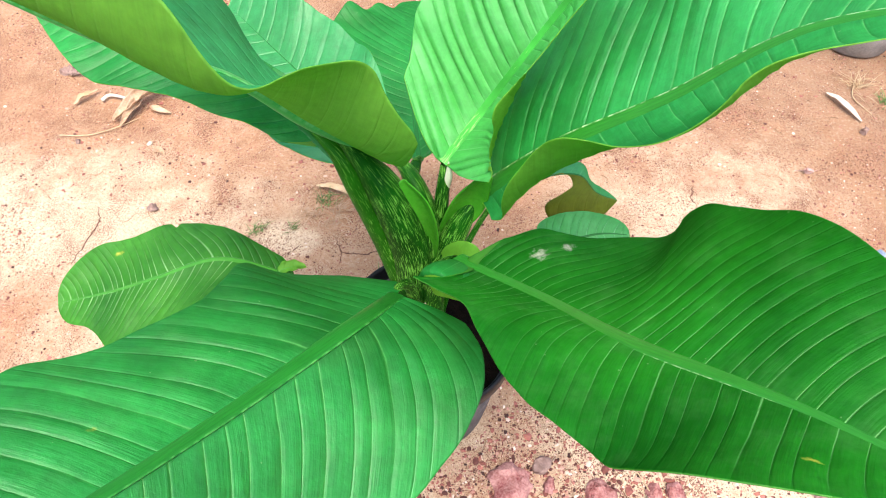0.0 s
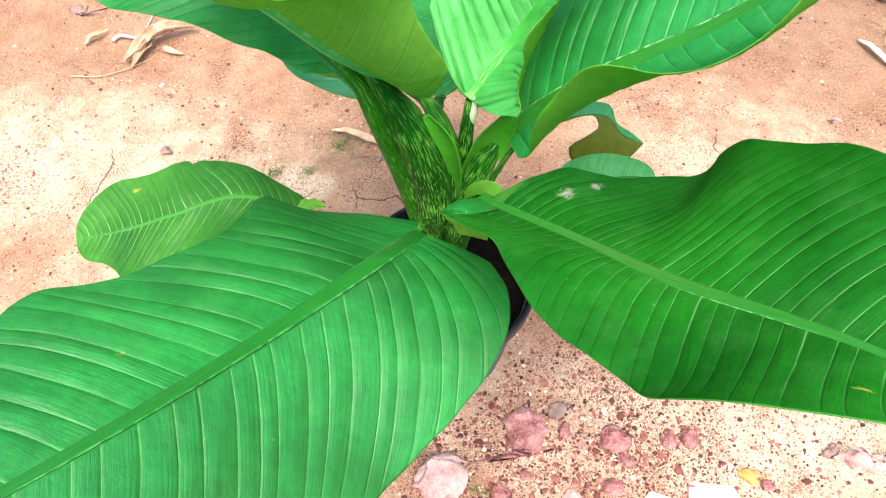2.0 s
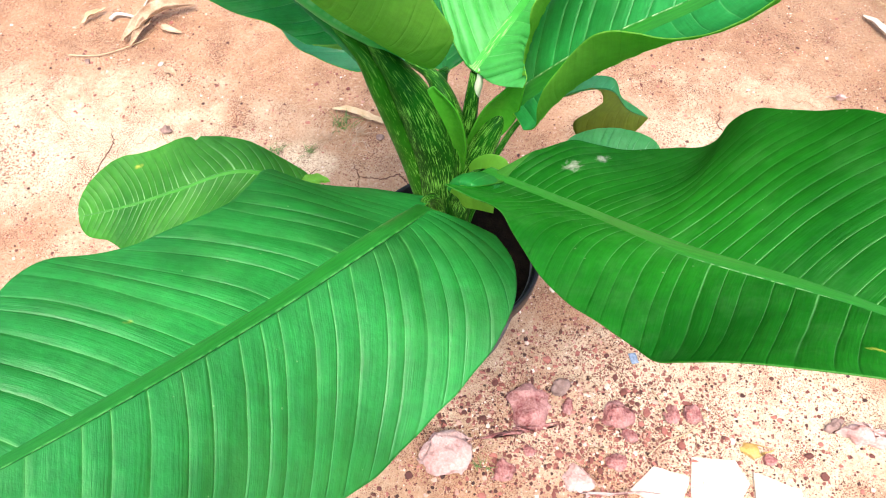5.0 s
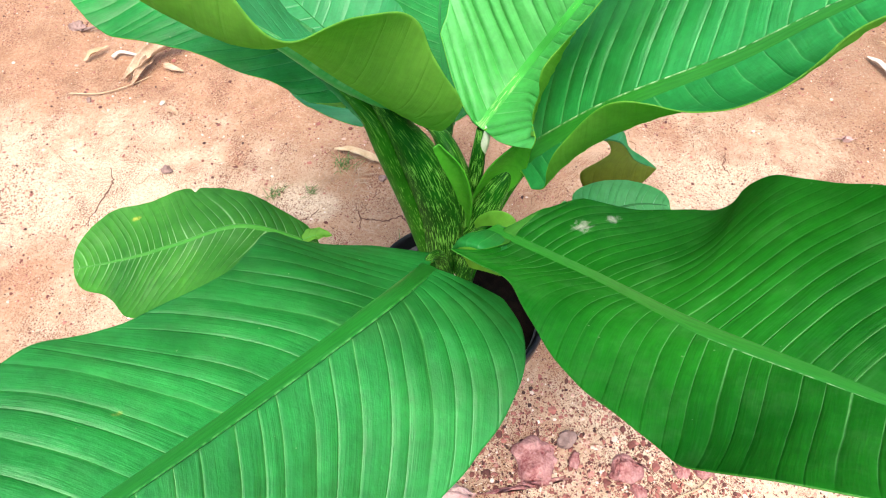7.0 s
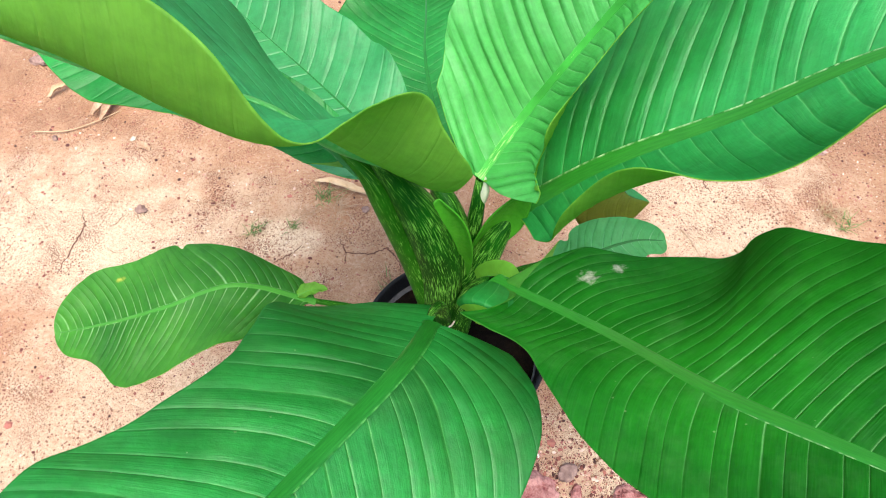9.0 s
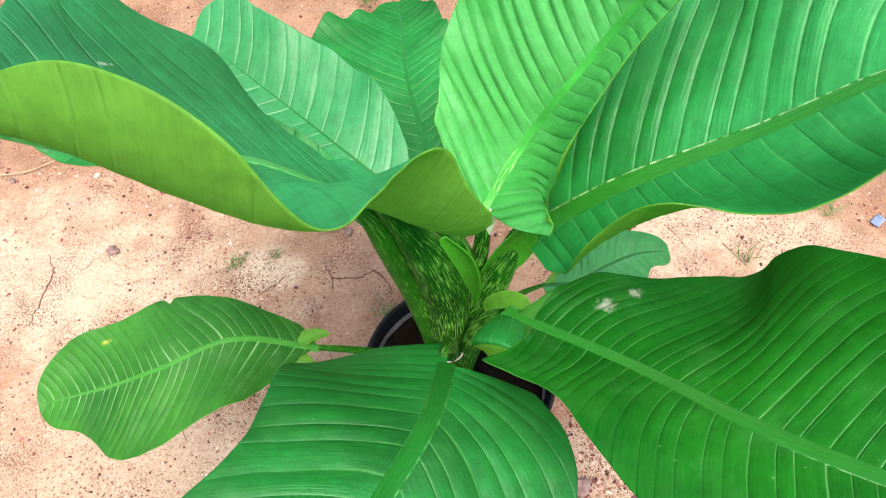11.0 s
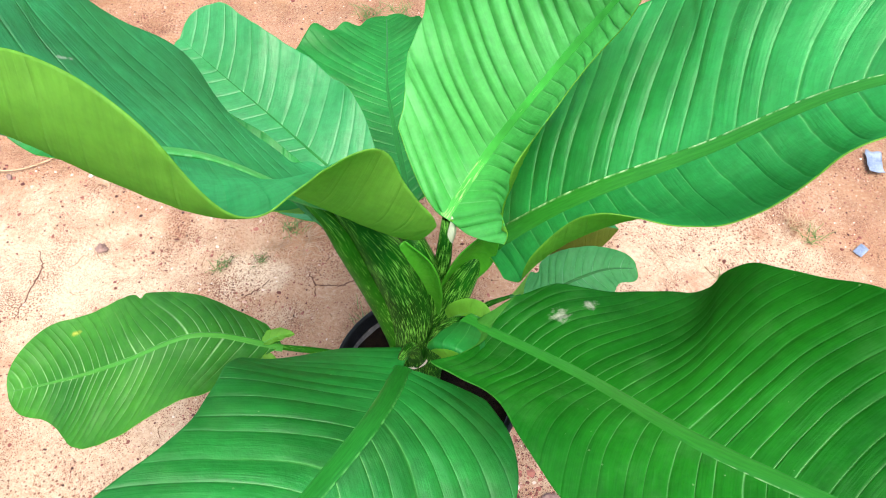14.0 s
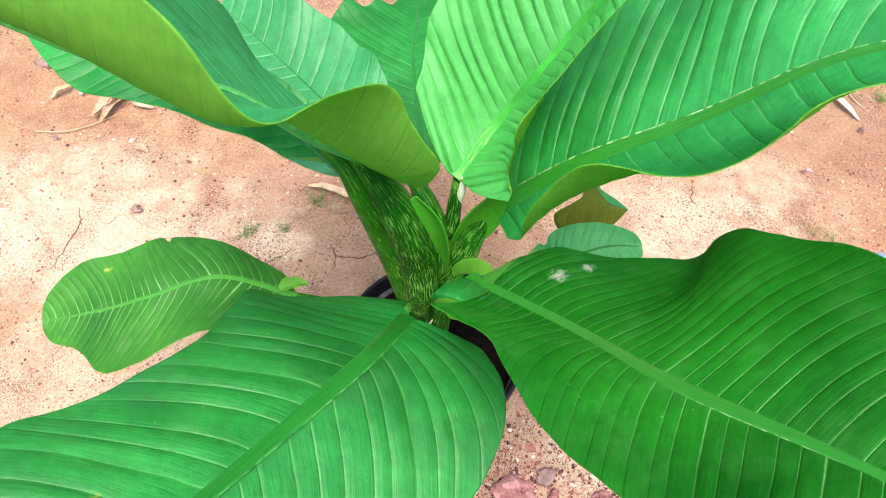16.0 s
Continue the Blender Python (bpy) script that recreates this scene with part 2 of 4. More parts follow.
        col = mixer(n, l, calc(n, l, "MULTIPLY", crumb, 0.85), col, mixer(n, l, v.outputs["Color"], *tones))
        crumb_all = crumb if crumb_all is None else calc(n, l, "ADD", crumb_all, crumb)
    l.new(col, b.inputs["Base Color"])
    b.inputs["Roughness"].default_value, b.inputs["Specular IOR Level"].default_value = 0.95, 0.15
    h = calc(n, l, "ADD", calc(n, l, "MULTIPLY", fine.outputs[0], 0.6), calc(n, l, "ADD", mid.outputs[0], calc(n, l, "MULTIPLY", crumb_all, 0.4)))
    bump(n, l, b, h, 1.0, 0.012)
    return m


GREEN = ((0.006, 0.13, 0.016), (0.02, 0.34, 0.055), (0.13, 0.5, 0.11), (0.1, 0.3, 0.06), (0.07, 0.6, 0.03), 0.36, 0.25)
SCAR, YELLOW = (0.6, 0.6, 0.48), (0.5, 0.5, 0.06)
LEAF_TOP = leaf_material("leaf_upper", *GREEN, 0.5)
LEAF_FRONT = leaf_material("leaf_upper_spotted", *GREEN, 0.5, [(0.635, -0.375, 0.006, 0.02, YELLOW)], gloss=0.045)
DEEP = ((0.004, 0.105, 0.005), (0.013, 0.235, 0.011), (0.2, 0.58, 0.16), (0.1, 0.3, 0.06), (0.07, 0.55, 0.03), 0.36, 0.25)
LEAF_SCARRED = leaf_material("leaf_upper_scarred", *DEEP, 0.5, [(0.2, 0.55, 0.02, 0.09, SCAR), (0.245, 0.775, 0.012, 0.07, SCAR), (0.835, -0.45, 0.008, 0.025, YELLOW)], line_w=0.036, gloss=0.008, show=0.85)
LEAF_SCRATCHED = leaf_material("leaf_upper_scratched", (0.009, 0.17, 0.04), (0.03, 0.4, 0.115), (0.13, 0.52, 0.15), (0.1, 0.3, 0.06), (0.08, 0.6, 0.05), 0.34, 0.25, 0.3, [(0.69, -0.5, 0.018, 0.012, SCAR)], gloss=0.06, show=0.2)
LEAF_UNDER = leaf_material("leaf_underside", (0.12, 0.38, 0.03), (0.19, 0.47, 0.045), (0.26, 0.56, 0.09), (0.2, 0.4, 0.1), (0.45, 0.85, 0.05), 0.5, 0.42)
LEAF_YOUNG = leaf_material("young_leaf_upper", (0.05, 0.42, 0.065), (0.12, 0.6, 0.14), (0.34, 0.74, 0.3), (0.2, 0.5, 0.1), (0.3, 0.8, 0.06), 0.34, 0.28, gloss=0.06)
LEAF_OLD = leaf_material("old_leaf_underside", (0.13, 0.19, 0.01), (0.18, 0.25, 0.015), (0.25, 0.27, 0.05), (0.2, 0.4, 0.1), (0.3, 0.3, 0.04), 0.5, 0.25)
LEAF_SMALL = leaf_material("small_leaf_upper", (0.012, 0.14, 0.009), (0.058, 0.3, 0.02), (0.42, 0.72, 0.3), (0.1, 0.3, 0.06), (0.15, 0.6, 0.03), 0.4, 0.25, 0.4, [(0.695, -0.725, 0.02, 0.05, YELLOW)], 0.075, show=0.9)
# upper leaf: stronger sun and sheen worked into a lighter green
BRIGHT = ((0.009, 0.2, 0.032), (0.03, 0.45, 0.09), (0.18, 0.62, 0.18), (0.1, 0.3, 0.06), (0.1, 0.7, 0.04), 0.36, 0.28)
LEAF_BRIGHT = leaf_material("bright_leaf_upper", *BRIGHT, 0.4, gloss=0.045)
LEAF_ROLL = leaf_material("rolled_underside", (0.035, 0.22, 0.012), (0.055, 0.28, 0.02), (0.1, 0.35, 0.05), (0.1, 0.3, 0.06), (0.15, 0.5, 0.02), 0.5, 0.25)
LEAF_PALE = leaf_material("pale_leaf_upper", (0.028, 0.27, 0.065), (0.045, 0.38, 0.115), (0.3, 0.66, 0.3), (0.1, 0.3, 0.06), (0.15, 0.6, 0.05), 0.32, 0.25, line_w=0.03, gloss=0.055, show=0.45)
LEAF_LOW = leaf_material("low_leaf_upper", (0.035, 0.28, 0.06), (0.075, 0.42, 0.11), (0.34, 0.68, 0.34), (0.1, 0.3, 0.06), (0.15, 0.6, 0.05), 0.34, 0.3, line_w=0.05, gloss=0.02, show=0.9)
RIB = rib_material("midrib_green", (0.006, 0.115, 0.01), (0.015, 0.185, 0.02), (0.13, 0.46, 0.11), 0.5)
RIB_SMALL = rib_material("small_midrib", (0.03, 0.2, 0.014), (0.065, 0.29, 0.03), (0.34, 0.64, 0.24), 0.6)
RIB_WIDE = rib_material("midrib_broad_green", (0.03, 0.3, 0.05), (0.05, 0.37, 0.07), (0.2, 0.55, 0.2), 0.6)
RIB_EDGED = rib_material("midrib_pale_edged", (0.012, 0.15, 0.011), (0.026, 0.22, 0.02), (0.42, 0.66, 0.3), 0.9)
RIB_LIGHT = plain_material("midrib_pale_green", (0.14, 0.46, 0.08), (0.2, 0.55, 0.12), 40, 0.4, 0.0006, 0.2)
SPECKLED = speckled_material("petiole_speckled", (0.003, 0.045, 0.002), (0.16, 0.43, 0.06), 0.66, 1.6)
RIB_YOUNG = speckled_material("young_midrib_speckled", (0.035, 0.25, 0.035), (0.26, 0.6, 0.15), 1.0, 1.0, 0.3)
SPECKLED_OLIVE = speckled_material("petiole_olive", (0.010, 0.085, 0.003), (0.14, 0.38, 0.05), 0.35, 1.5)
SHEATH = plain_material("sheath_green", (0.035, 0.22, 0.012), (0.06, 0.3, 0.018), 25, 0.45, 0.001, 0.15)
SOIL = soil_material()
PLASTIC = plain_material("black_plastic", (0.005, 0.005, 0.006), (0.014, 0.014, 0.016), 30, 0.36, 0.0004, 0.25)
DUSTY = plain_material("dusty_black_plastic", (0.02, 0.02, 0.024), (0.17, 0.15, 0.15), 22, 0.6, 0.0005)
POT_SOIL = plain_material("potting_soil", (0.004, 0.003, 0.002), (0.018, 0.01, 0.006), 60, 0.95, 0.006, 0.1)
ROCK_RED = plain_material("laterite_rock", (0.2, 0.035, 0.035), (0.58, 0.31, 0.27), 30, 0.85, 0.004, 0.2)
ROCK_PALE = plain_material("pale_rock", (0.42, 0.2, 0.17), (0.68, 0.48, 0.42), 25, 0.9, 0.003, 0.2)
SLAB = plain_material("white_slab", (0.54, 0.43, 0.32), (0.7, 0.62, 0.5), 14, 0.85, 0.002, 0.2)
ROCK_DARK = plain_material("grey_purple_stone", (0.22, 0.13, 0.11), (0.4, 0.27, 0.22), 20, 0.9, 0.003, 0.2)
DRY = plain_material("dry_leaf", (0.32, 0.18, 0.10), (0.6, 0.44, 0.3), 30, 0.8, 0.001, 0.2)
ROOTLET = plain_material("brown_rootlet", (0.13, 0.06, 0.03), (0.42, 0.25, 0.14), 6, 0.85, 0.001, 0.2)
STRAW = plain_material("straw", (0.45, 0.3, 0.16), (0.62, 0.47, 0.3), 40, 0.8, 0.001, 0.2)
TWIG = plain_material("grey_twig", (0.5, 0.42, 0.34), (0.7, 0.62, 0.52), 40, 0.85, 0.001, 0.2)
GRASS = plain_material("grass_green", (0.07, 0.15, 0.03), (0.2, 0.3, 0.08), 30, 0.6, 0.001)
BLUE = plain_material("blue_grey_plastic", (0.1, 0.14, 0.22), (0.3, 0.36, 0.45), 30, 0.4, 0.001)
CONCRETE = plain_material("grey_pot", (0.2, 0.18, 0.16), (0.34, 0.31, 0.28), 25, 0.9, 0.002, 0.2)


# ---- building helpers ----
def part(name, bm, mat, parent=None, label="", smooth=True):
    """Links a bmesh as one mesh object, under a thing or part if one is given."""
    me = bpy.data.meshes.new(name)
    bm.to_mesh(me)
    bm.free()
    for mm in mat if isinstance(mat, (list, tuple)) else [mat]:
        me.materials.append(mm)
    if smooth:
        me.polygons.foreach_set("use_smooth", [True] * len(me.polygons))
    ob = new(name, me)
    if parent is not None:
        ob.parent = parent
    if label:
        ob["label"] = label
    return ob


def spline(knots, values, s):
    """Smooth curve through values at knots."""
    ys, ks = np.asarray(values, float), np.asarray(knots, float)
    d = np.gradient(ys, ks, axis=0)
    i = np.clip(np.searchsorted(ks, s, side="right") - 1, 0, len(ks) - 2)
    h = ks[i + 1] - ks[i]
    t = (s - ks[i]) / h
    if ys.ndim > 1:
        h, t = h[:, None], t[:, None]
    return (2 * t**3 - 3 * t**2 + 1) * ys[i] + (t**3 - 2 * t**2 + t) * h * d[i] + (3 * t**2 - 2 * t**3) * ys[i + 1] + (t**3 - t**2) * h * d[i + 1]


STATIONS = (0, 0.15, 0.4, 0.65, 0.85, 1.0)
QUARTERS = (0, 0.33, 0.67, 1.0)


def rib_frames(rib, up, s):
    """Points, tangents, left and upward directions along a leaf's midrib."""
    k = np.linspace(0, 1, len(rib))
    m = spline(k, rib, s)
    t = spline(k, rib, np.clip(s + 1e-3, 0, 1)) - spline(k, rib, np.clip(s - 1e-3, 0, 1))
    t /= np.linalg.norm(t, axis=1)[:, None]
    left = np.cross(np.array(up, float), t)
    left /= np.linalg.norm(left, axis=1)[:, None]
    return m, t, left, np.cross(t, left)


def grid_mesh(name, pts, uv1, uv2, mats, parent, label="", thick=0.0):
    """One sheet of quads from a grid of points, with two UV maps; thick: metres of solid depth."""
    nu, nv = pts.shape[:2]
    me = bpy.data.meshes.new(name)
    idx = np.arange(nu * nv).reshape(nu, nv)
    quads = np.stack([idx[:-1, :-1], idx[:-1, 1:], idx[1:, 1:], idx[1:, :-1]], -1).reshape(-1, 4)
    me.from_pydata(pts.reshape(-1, 3).tolist(), [], quads.tolist())
    for nm, uv in (("UVMap", uv1), ("Vein", uv2)):
        lay = me.uv_layers.new(name=nm)
        lay.data.foreach_set("uv", uv.reshape(-1, 2)[quads.ravel()].astype(np.float32).ravel())
    for mm in mats:
        me.materials.append(mm)
    me.polygons.foreach_set("use_smooth", [True] * len(me.polygons))
    ob = new(name, me)
    ob.parent = parent
    if label:
        ob["label"] = label
    if thick:
        sol = ob.modifiers.new("thickness", "SOLIDIFY")
        sol.thickness, sol.offset, sol.material_offset, sol.use_even_offset = thick, 0.0, 1, False
        sol.material_offset_rim = 1
    return ob


def make_leaf(plant, rib, up, left, right, veins, mats, label, rib_mat, rib_r=0.006, blunt=0.05, waves=(0.004, 5.0), furrow=0.0016, name="leaf", nu=250, nv=64, notch=None, lean=((0.42, 0.2), (0.42, 0.2))):
    """A leaf blade on a curved midrib. left, right: half-widths at six stations, lift angles and curls at four, backward lobe, sweep."""
    s = np.linspace(0, 1, nu)
    m, t, lf, up_n = rib_frames(rib, up, s)
    length = np.linalg.norm(np.diff(m, axis=0), axis=1).sum()
    cols, uv1, uv2 = [], [], []
    blunts = blunt if isinstance(blunt, tuple) else (blunt, blunt)
    for q, sg, (la, lb), bl in ((left, 1, lean[0], blunts[0]), (right, -1, lean[1], blunts[1])):
        w = spline(STATIONS, np.maximum(q[:6], 0.002), s) * np.sqrt(np.clip(1 - s**4, 0, 1)) * np.sqrt(np.clip(s / bl, 0.004, 1))
        lift, curl = spline(QUARTERS, q[6:10], s), spline(QUARTERS, q[10:14], s)
        back, sweep = q[14] * np.exp(-((s / 0.18) ** 2)), q[15]
        if notch and notch[0] == sg:
            w = w * (1 - notch[2] * np.exp(-(((s - notch[1]) / 0.012) ** 2)))
        w = w * (1 + 0.007 * np.sin(33 * s + veins + sg) * np.sin(11 * s + 2 * sg) + 0.003 * np.sin(90 * s + veins))
        x, y = np.zeros(nu), np.zeros(nu)
        vs = np.linspace(0, 1, nv)
        side = []
        for j, v in enumerate(vs):
            if j:
                a0, a1 = lift + curl * vs[j - 1], lift + curl * v
                dv = v - vs[j - 1]
                x, y = x + dv * (np.cos(a0) + np.cos(a1)) / 2, y + dv * (np.sin(a0) + np.sin(a1)) / 2
            ph = veins * (s - (la * v + lb * v * v - sweep * v) * w / length - back * v**1.5 / length)
            ph = ph + 0.14 * np.sin(2.3 * ph + veins) + 0.05 * np.sin(5.3 * ph + 2 * sg)
            groove = furrow * (np.abs(np.sin(np.pi * ph)) - 0.6) * min(1.0, max(0.0, 3 * (v - 0.07))) * (1 - v**4)
            wave = waves[0] * v**3 * np.sin(2 * np.pi * waves[1] * s + sg + 2.0) * np.minimum(1, s * 6) * np.minimum(1, (1 - s) * 4)
            bulge = 0.035 * w * v * (1 - 0.4 * v) * np.sin(2 * np.pi * (1.9 * s + 0.5 * v * sg) + 2.0 * veins)
            p = m + (sg * x * w)[:, None] * lf + (y * w + groove + wave + bulge)[:, None] * up_n + (-back * v**1.5 + sweep * w * v)[:, None] * t
            side.append((p, np.stack([s, np.full(nu, sg * v)], -1), np.stack([ph, np.full(nu, sg * v)], -1)))
        cols.append(side)
    allc = cols[0][::-1] + cols[1][1:]
    pts, u1, u2 = (np.stack([c[k] for c in allc], 1) for k in range(3))
    blade = grid_mesh(name, pts, u1, u2, mats, plant, label, 0.0012)
    # the midrib: a flat band above, a round keel below
    pick = np.arange(0, nu - 6, 3)
    ang = np.linspace(0, 2 * np.pi, 13)
    rad = rib_r * (1 - 0.55 * s[pick] - 0.3 * s[pick] ** 3) + 0.0006
    tall = np.where(np.sin(ang) > 0, 0.2, 0.7) * np.sin(ang)
    rp = m[pick][:, None] + (rad[:, None] * np.cos(ang))[..., None] * lf[pick][:, None] + (rad[:, None] * tall + 0.0004)[..., None] * up_n[pick][:, None]
    ruv = np.stack(np.broadcast_arrays(s[pick][:, None] * length, np.cos(ang)[None] * rib_r), -1)
    edge_uv = np.stack(np.broadcast_arrays(s[pick][:, None] * length, np.cos(ang)[None]), -1)
    grid_mesh("midrib", rp, edge_uv, ruv, [rib_mat], blade)
    return blade


def make_petiole(plant, path, radii, mat, label="", name="petiole", flat=1.0, nu=60, seg=20):
    """A tapering leaf stalk along a path, with length and girth in the UV map."""
    s = np.linspace(0, 1, nu)
    m, t, lf, up_n = rib_frames(path, (0.0, -1.0, 0.15), s)
    r = spline(np.linspace(0, 1, len(radii)), radii, s)
    a = np.linspace(0, 2 * np.pi, seg + 1)
    ridge = 1 + 0.05 * np.cos(3 * a)
    pts = m[:, None] + (r[:, None] * np.cos(a) * ridge)[..., None] * lf[:, None] + (r[:, None] * np.sin(a) * ridge * flat)[..., None] * up_n[:, None]
    ln = np.r_[0, np.cumsum(np.linalg.norm(np.diff(m, axis=0), axis=1))]
    uv = np.stack(np.broadcast_arrays(ln[:, None], a[None] * np.mean(radii)), -1)
    return grid_mesh(name, pts, uv, uv, [mat], plant, label)


def tube(bm, path, r0, r1, seg=6):
    """A thin tapering rod along a path, added to bm."""
    s = np.linspace(0, 1, 4 * len(path))
    m, t, lf, un = rib_frames(path, (0.3, 0.2, 1.0), s)
    rings = []
    for i in range(len(s)):
        r = r0 + (r1 - r0) * s[i]
        rings.append([bm.verts.new(Vector(m[i] + r * (math.cos(a) * lf[i] + math.sin(a) * un[i]))) for a in np.arange(seg) * 2 * math.pi / seg])
    for q, w in zip(rings, rings[1:]):
        for k in range(seg):
            bm.faces.new((q[k], q[(k + 1) % seg], w[(k + 1) % seg], w[k]))
    bm.faces.new(rings[0][::-1])
    bm.faces.new(rings[-1])


# ---- ground ----
def ground_height(x, y):
    d = math.hypot(x, y - 0.8)
    near = max(0.0, 1.0 - d / 4.0)
    return near * (0.008 * noise.noise((x * 2.2, y * 2.2, 0)) + 0.004 * noise.noise((x * 9, y * 9, 3)) + 0.0026 * noise.noise((x * 34, y * 34, 5)) + 0.0014 * noise.noise((x * 80, y * 80, 7)))


def make_ground():
    """One sheet: a fine middle that grows coarse towards the horizon."""
    fine = np.linspace(-1.9, 1.9, 420)
    far = np.array([2.2, 2.8, 4, 7, 14, 40, 150, 600, 2500])
    ax = np.concatenate([-far[::-1], fine, far])
    gx, gy = np.meshgrid(ax, ax + 1.1, indexing="ij")
    gz = np.array([[ground_height(x, y) for y in gy[0]] for x in gx[:, 0]])
    pts = np.stack([gx, gy, gz], -1)
    uv = np.stack([gx, gy], -1)
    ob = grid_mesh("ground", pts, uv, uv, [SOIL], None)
    return tagged(ob, "bare pinkish tan sandy earth with grit", "ground", kind="structure")


make_ground()

# ---- the pot ----
POT_X, POT_Y, POT_R, POT_H = 0.066, 0.642, 0.163, 0.32


def make_pot():
    pot = tagged(new("plant_pot"), "black plastic nursery pot standing on bare earth", "pot")
    pot.location = (POT_X, POT_Y, 0)

    def lathe(name, prof, mat, label=""):
        bm = bmesh.new()
        seg, rings = 72, []
        for r, z in prof:
            rings.append([bm.verts.new((r * math.cos(2 * math.pi * k / seg), r * math.sin(2 * math.pi * k / seg), z)) for k in range(seg)])
        for a, b in zip(rings, rings[1:]):
            for k in range(seg):
                bm.faces.new((a[k], a[(k + 1) % seg], b[(k + 1) % seg], b[k]))
        return part(name, bm, mat, pot, label)

    lathe("body", [(0.0, 0.004), (0.118, 0.002), (0.124, 0.006), (0.13, 0.06), (0.15, 0.285), (0.1475, 0.285), (0.128, 0.07), (0.12, 0.012), (0.0, 0.012)], DUSTY, "dust-streaked body")
    lathe("rim", [(0.148, 0.278), (0.158, 0.276), (0.162, 0.28), (0.1635, 0.314), (0.161, 0.32), (0.157, 0.32), (0.1545, 0.315), (0.1505, 0.282), (0.148, 0.278)], PLASTIC, "rolled rim")
    return pot


make_pot()


def make_pot_soil():
    bm = bmesh.new()
    seg, rings = 60, []
    for j, r in enumerate(np.linspace(0.004, 0.1475, 22)):
        rings.append([])
        for k in range(seg):
            a = 2 * math.pi * k / seg
            x, y = r * math.cos(a), r * math.sin(a)
            z = 0.272 + 0.012 * noise.noise((x * 20, y * 20, 2)) + 0.006 * noise.noise((x * 70, y * 70, 4)) + 0.012 * (1 - r / 0.15)
            rings[-1].append(bm.verts.new((POT_X + x, POT_Y + y, z)))
    for a, b in zip(rings, rings[1:]):
        for k in range(seg):
            bm.faces.new((a[k], a[(k + 1) % seg], b[(k + 1) % seg], b[k]))
    bm.faces.new(rings[0])
    return tagged(part("potting_soil", bm, POT_SOIL), "dark moist potting soil with bark bits in the pot", "soil")


make_pot_soil()

# ---- the plant ----
plant = tagged(new("potted_plant"), "large broad-leaved green foliage plant with pale speckled stalks", "plant")
TOP, YOUNG, SMALL = [LEAF_TOP, LEAF_UNDER], [LEAF_YOUNG, LEAF_UNDER], [LEAF_SMALL, LEAF_UNDER]
make_leaf(plant, [(0.035, 0.540, 0.589), (0.009, 0.430, 0.696), (-0.068, 0.282, 0.780), (-0.129, 0.155, 0.871), (-0.204, 0.029, 0.956)], (0,.1,1),
          [0.082, 0.156, 0.195, 0.179, 0.139, 0.052, 0.1, -0.366, -0.452, -0.049, -0.012, -0.367, -0.477, -0.13, -0.001, 0.09],
          [0.046, 0.151, 0.133, 0.158, 0.106, 0.042, 0.101, 0.116, 0.153, 0.202, -0.084, -0.056, -0.033, 0.006, 0.07, 0.221], 23, [LEAF_FRONT, LEAF_UNDER], "broad glossy dark green leaf arching up, deeply veined", RIB, 0.0125, furrow=0.0026, lean=((0.5, 0.22), (0.3, 0.35)))
make_leaf(plant, [(0.110, 0.611, 0.588), (0.223, 0.507, 0.677), (0.304, 0.398, 0.788), (0.402, 0.292, 0.906), (0.496, 0.175, 1.007)], (0,.1,1),
          [0.043, 0.095, 0.172, 0.223, 0.185, 0.076, 0.316, 0.178, 0.335, 0.581, 0.082, -0.04, 0.072, 0.273, -0.05, -0.534],
          [0.022, 0.128, 0.128, 0.145, 0.17, 0.082, 0.498, 0.386, 0.051, 0.421, 0.213, 0.129, -0.14, 0.165, -0.049, -0.366], 37, [LEAF_SCARRED, LEAF_ROLL], "broad glossy dark green leaf with pale scars near its base", RIB_EDGED, 0.0165, (0.05, 0.2), furrow=0.002, lean=((0.08, 0.38), (0.44, 0.12)))
make_leaf(plant, [(-0.139, 0.597, 0.509), (-0.245, 0.592, 0.548), (-0.344, 0.558, 0.527), (-0.438, 0.550, 0.479), (-0.540, 0.544, 0.434)], (0,-.1,1),
          [0.019, 0.083, 0.103, 0.108, 0.07, 0.088, 0.085, 0.221, -0.051, -0.277, 0.055, 0.177, -0.04, -0.21, -0.018, 0.062],
          [0.032, 0.055, 0.106, 0.094, 0.101, 0.093, -0.337, -0.23, 0.15, 0.36, -0.245, -0.166, 0.108, 0.264, -0.001, 0.047], 29, SMALL, "small drooping yellowish green leaf with a nicked edge", RIB_SMALL, 0.005, furrow=0.0018, waves=(0.002, 4.0), notch=(-1, 0.42, 0.08))
make_leaf(plant, [(-0.017, 0.674, 0.742), (-0.075, 0.630, 0.819), (-0.140, 0.594, 0.911), (-0.206, 0.534, 0.989), (-0.271, 0.492, 1.067)], (.1,.5,1),
          [0.138, 0.17, 0.182, 0.212, 0.189, 0.046, -0.352, 0.01, -0.22, 0.412, 0.543, 0.812, 0.728, 1.291, 0.019, 0.213],
          [0.177, 0.079, 0.174, 0.192, 0.183, 0.045, 0.327, 0.312, 0.534, 0.473, -0.018, -0.033, 0.191, 0.14, 0.004, 0.036], 16, [LEAF_SCRATCHED, LEAF_UNDER], "large leaf with its margin rolled up to show the pale underside", RIB_WIDE, 0.017, 0.16, furrow=0.0005)
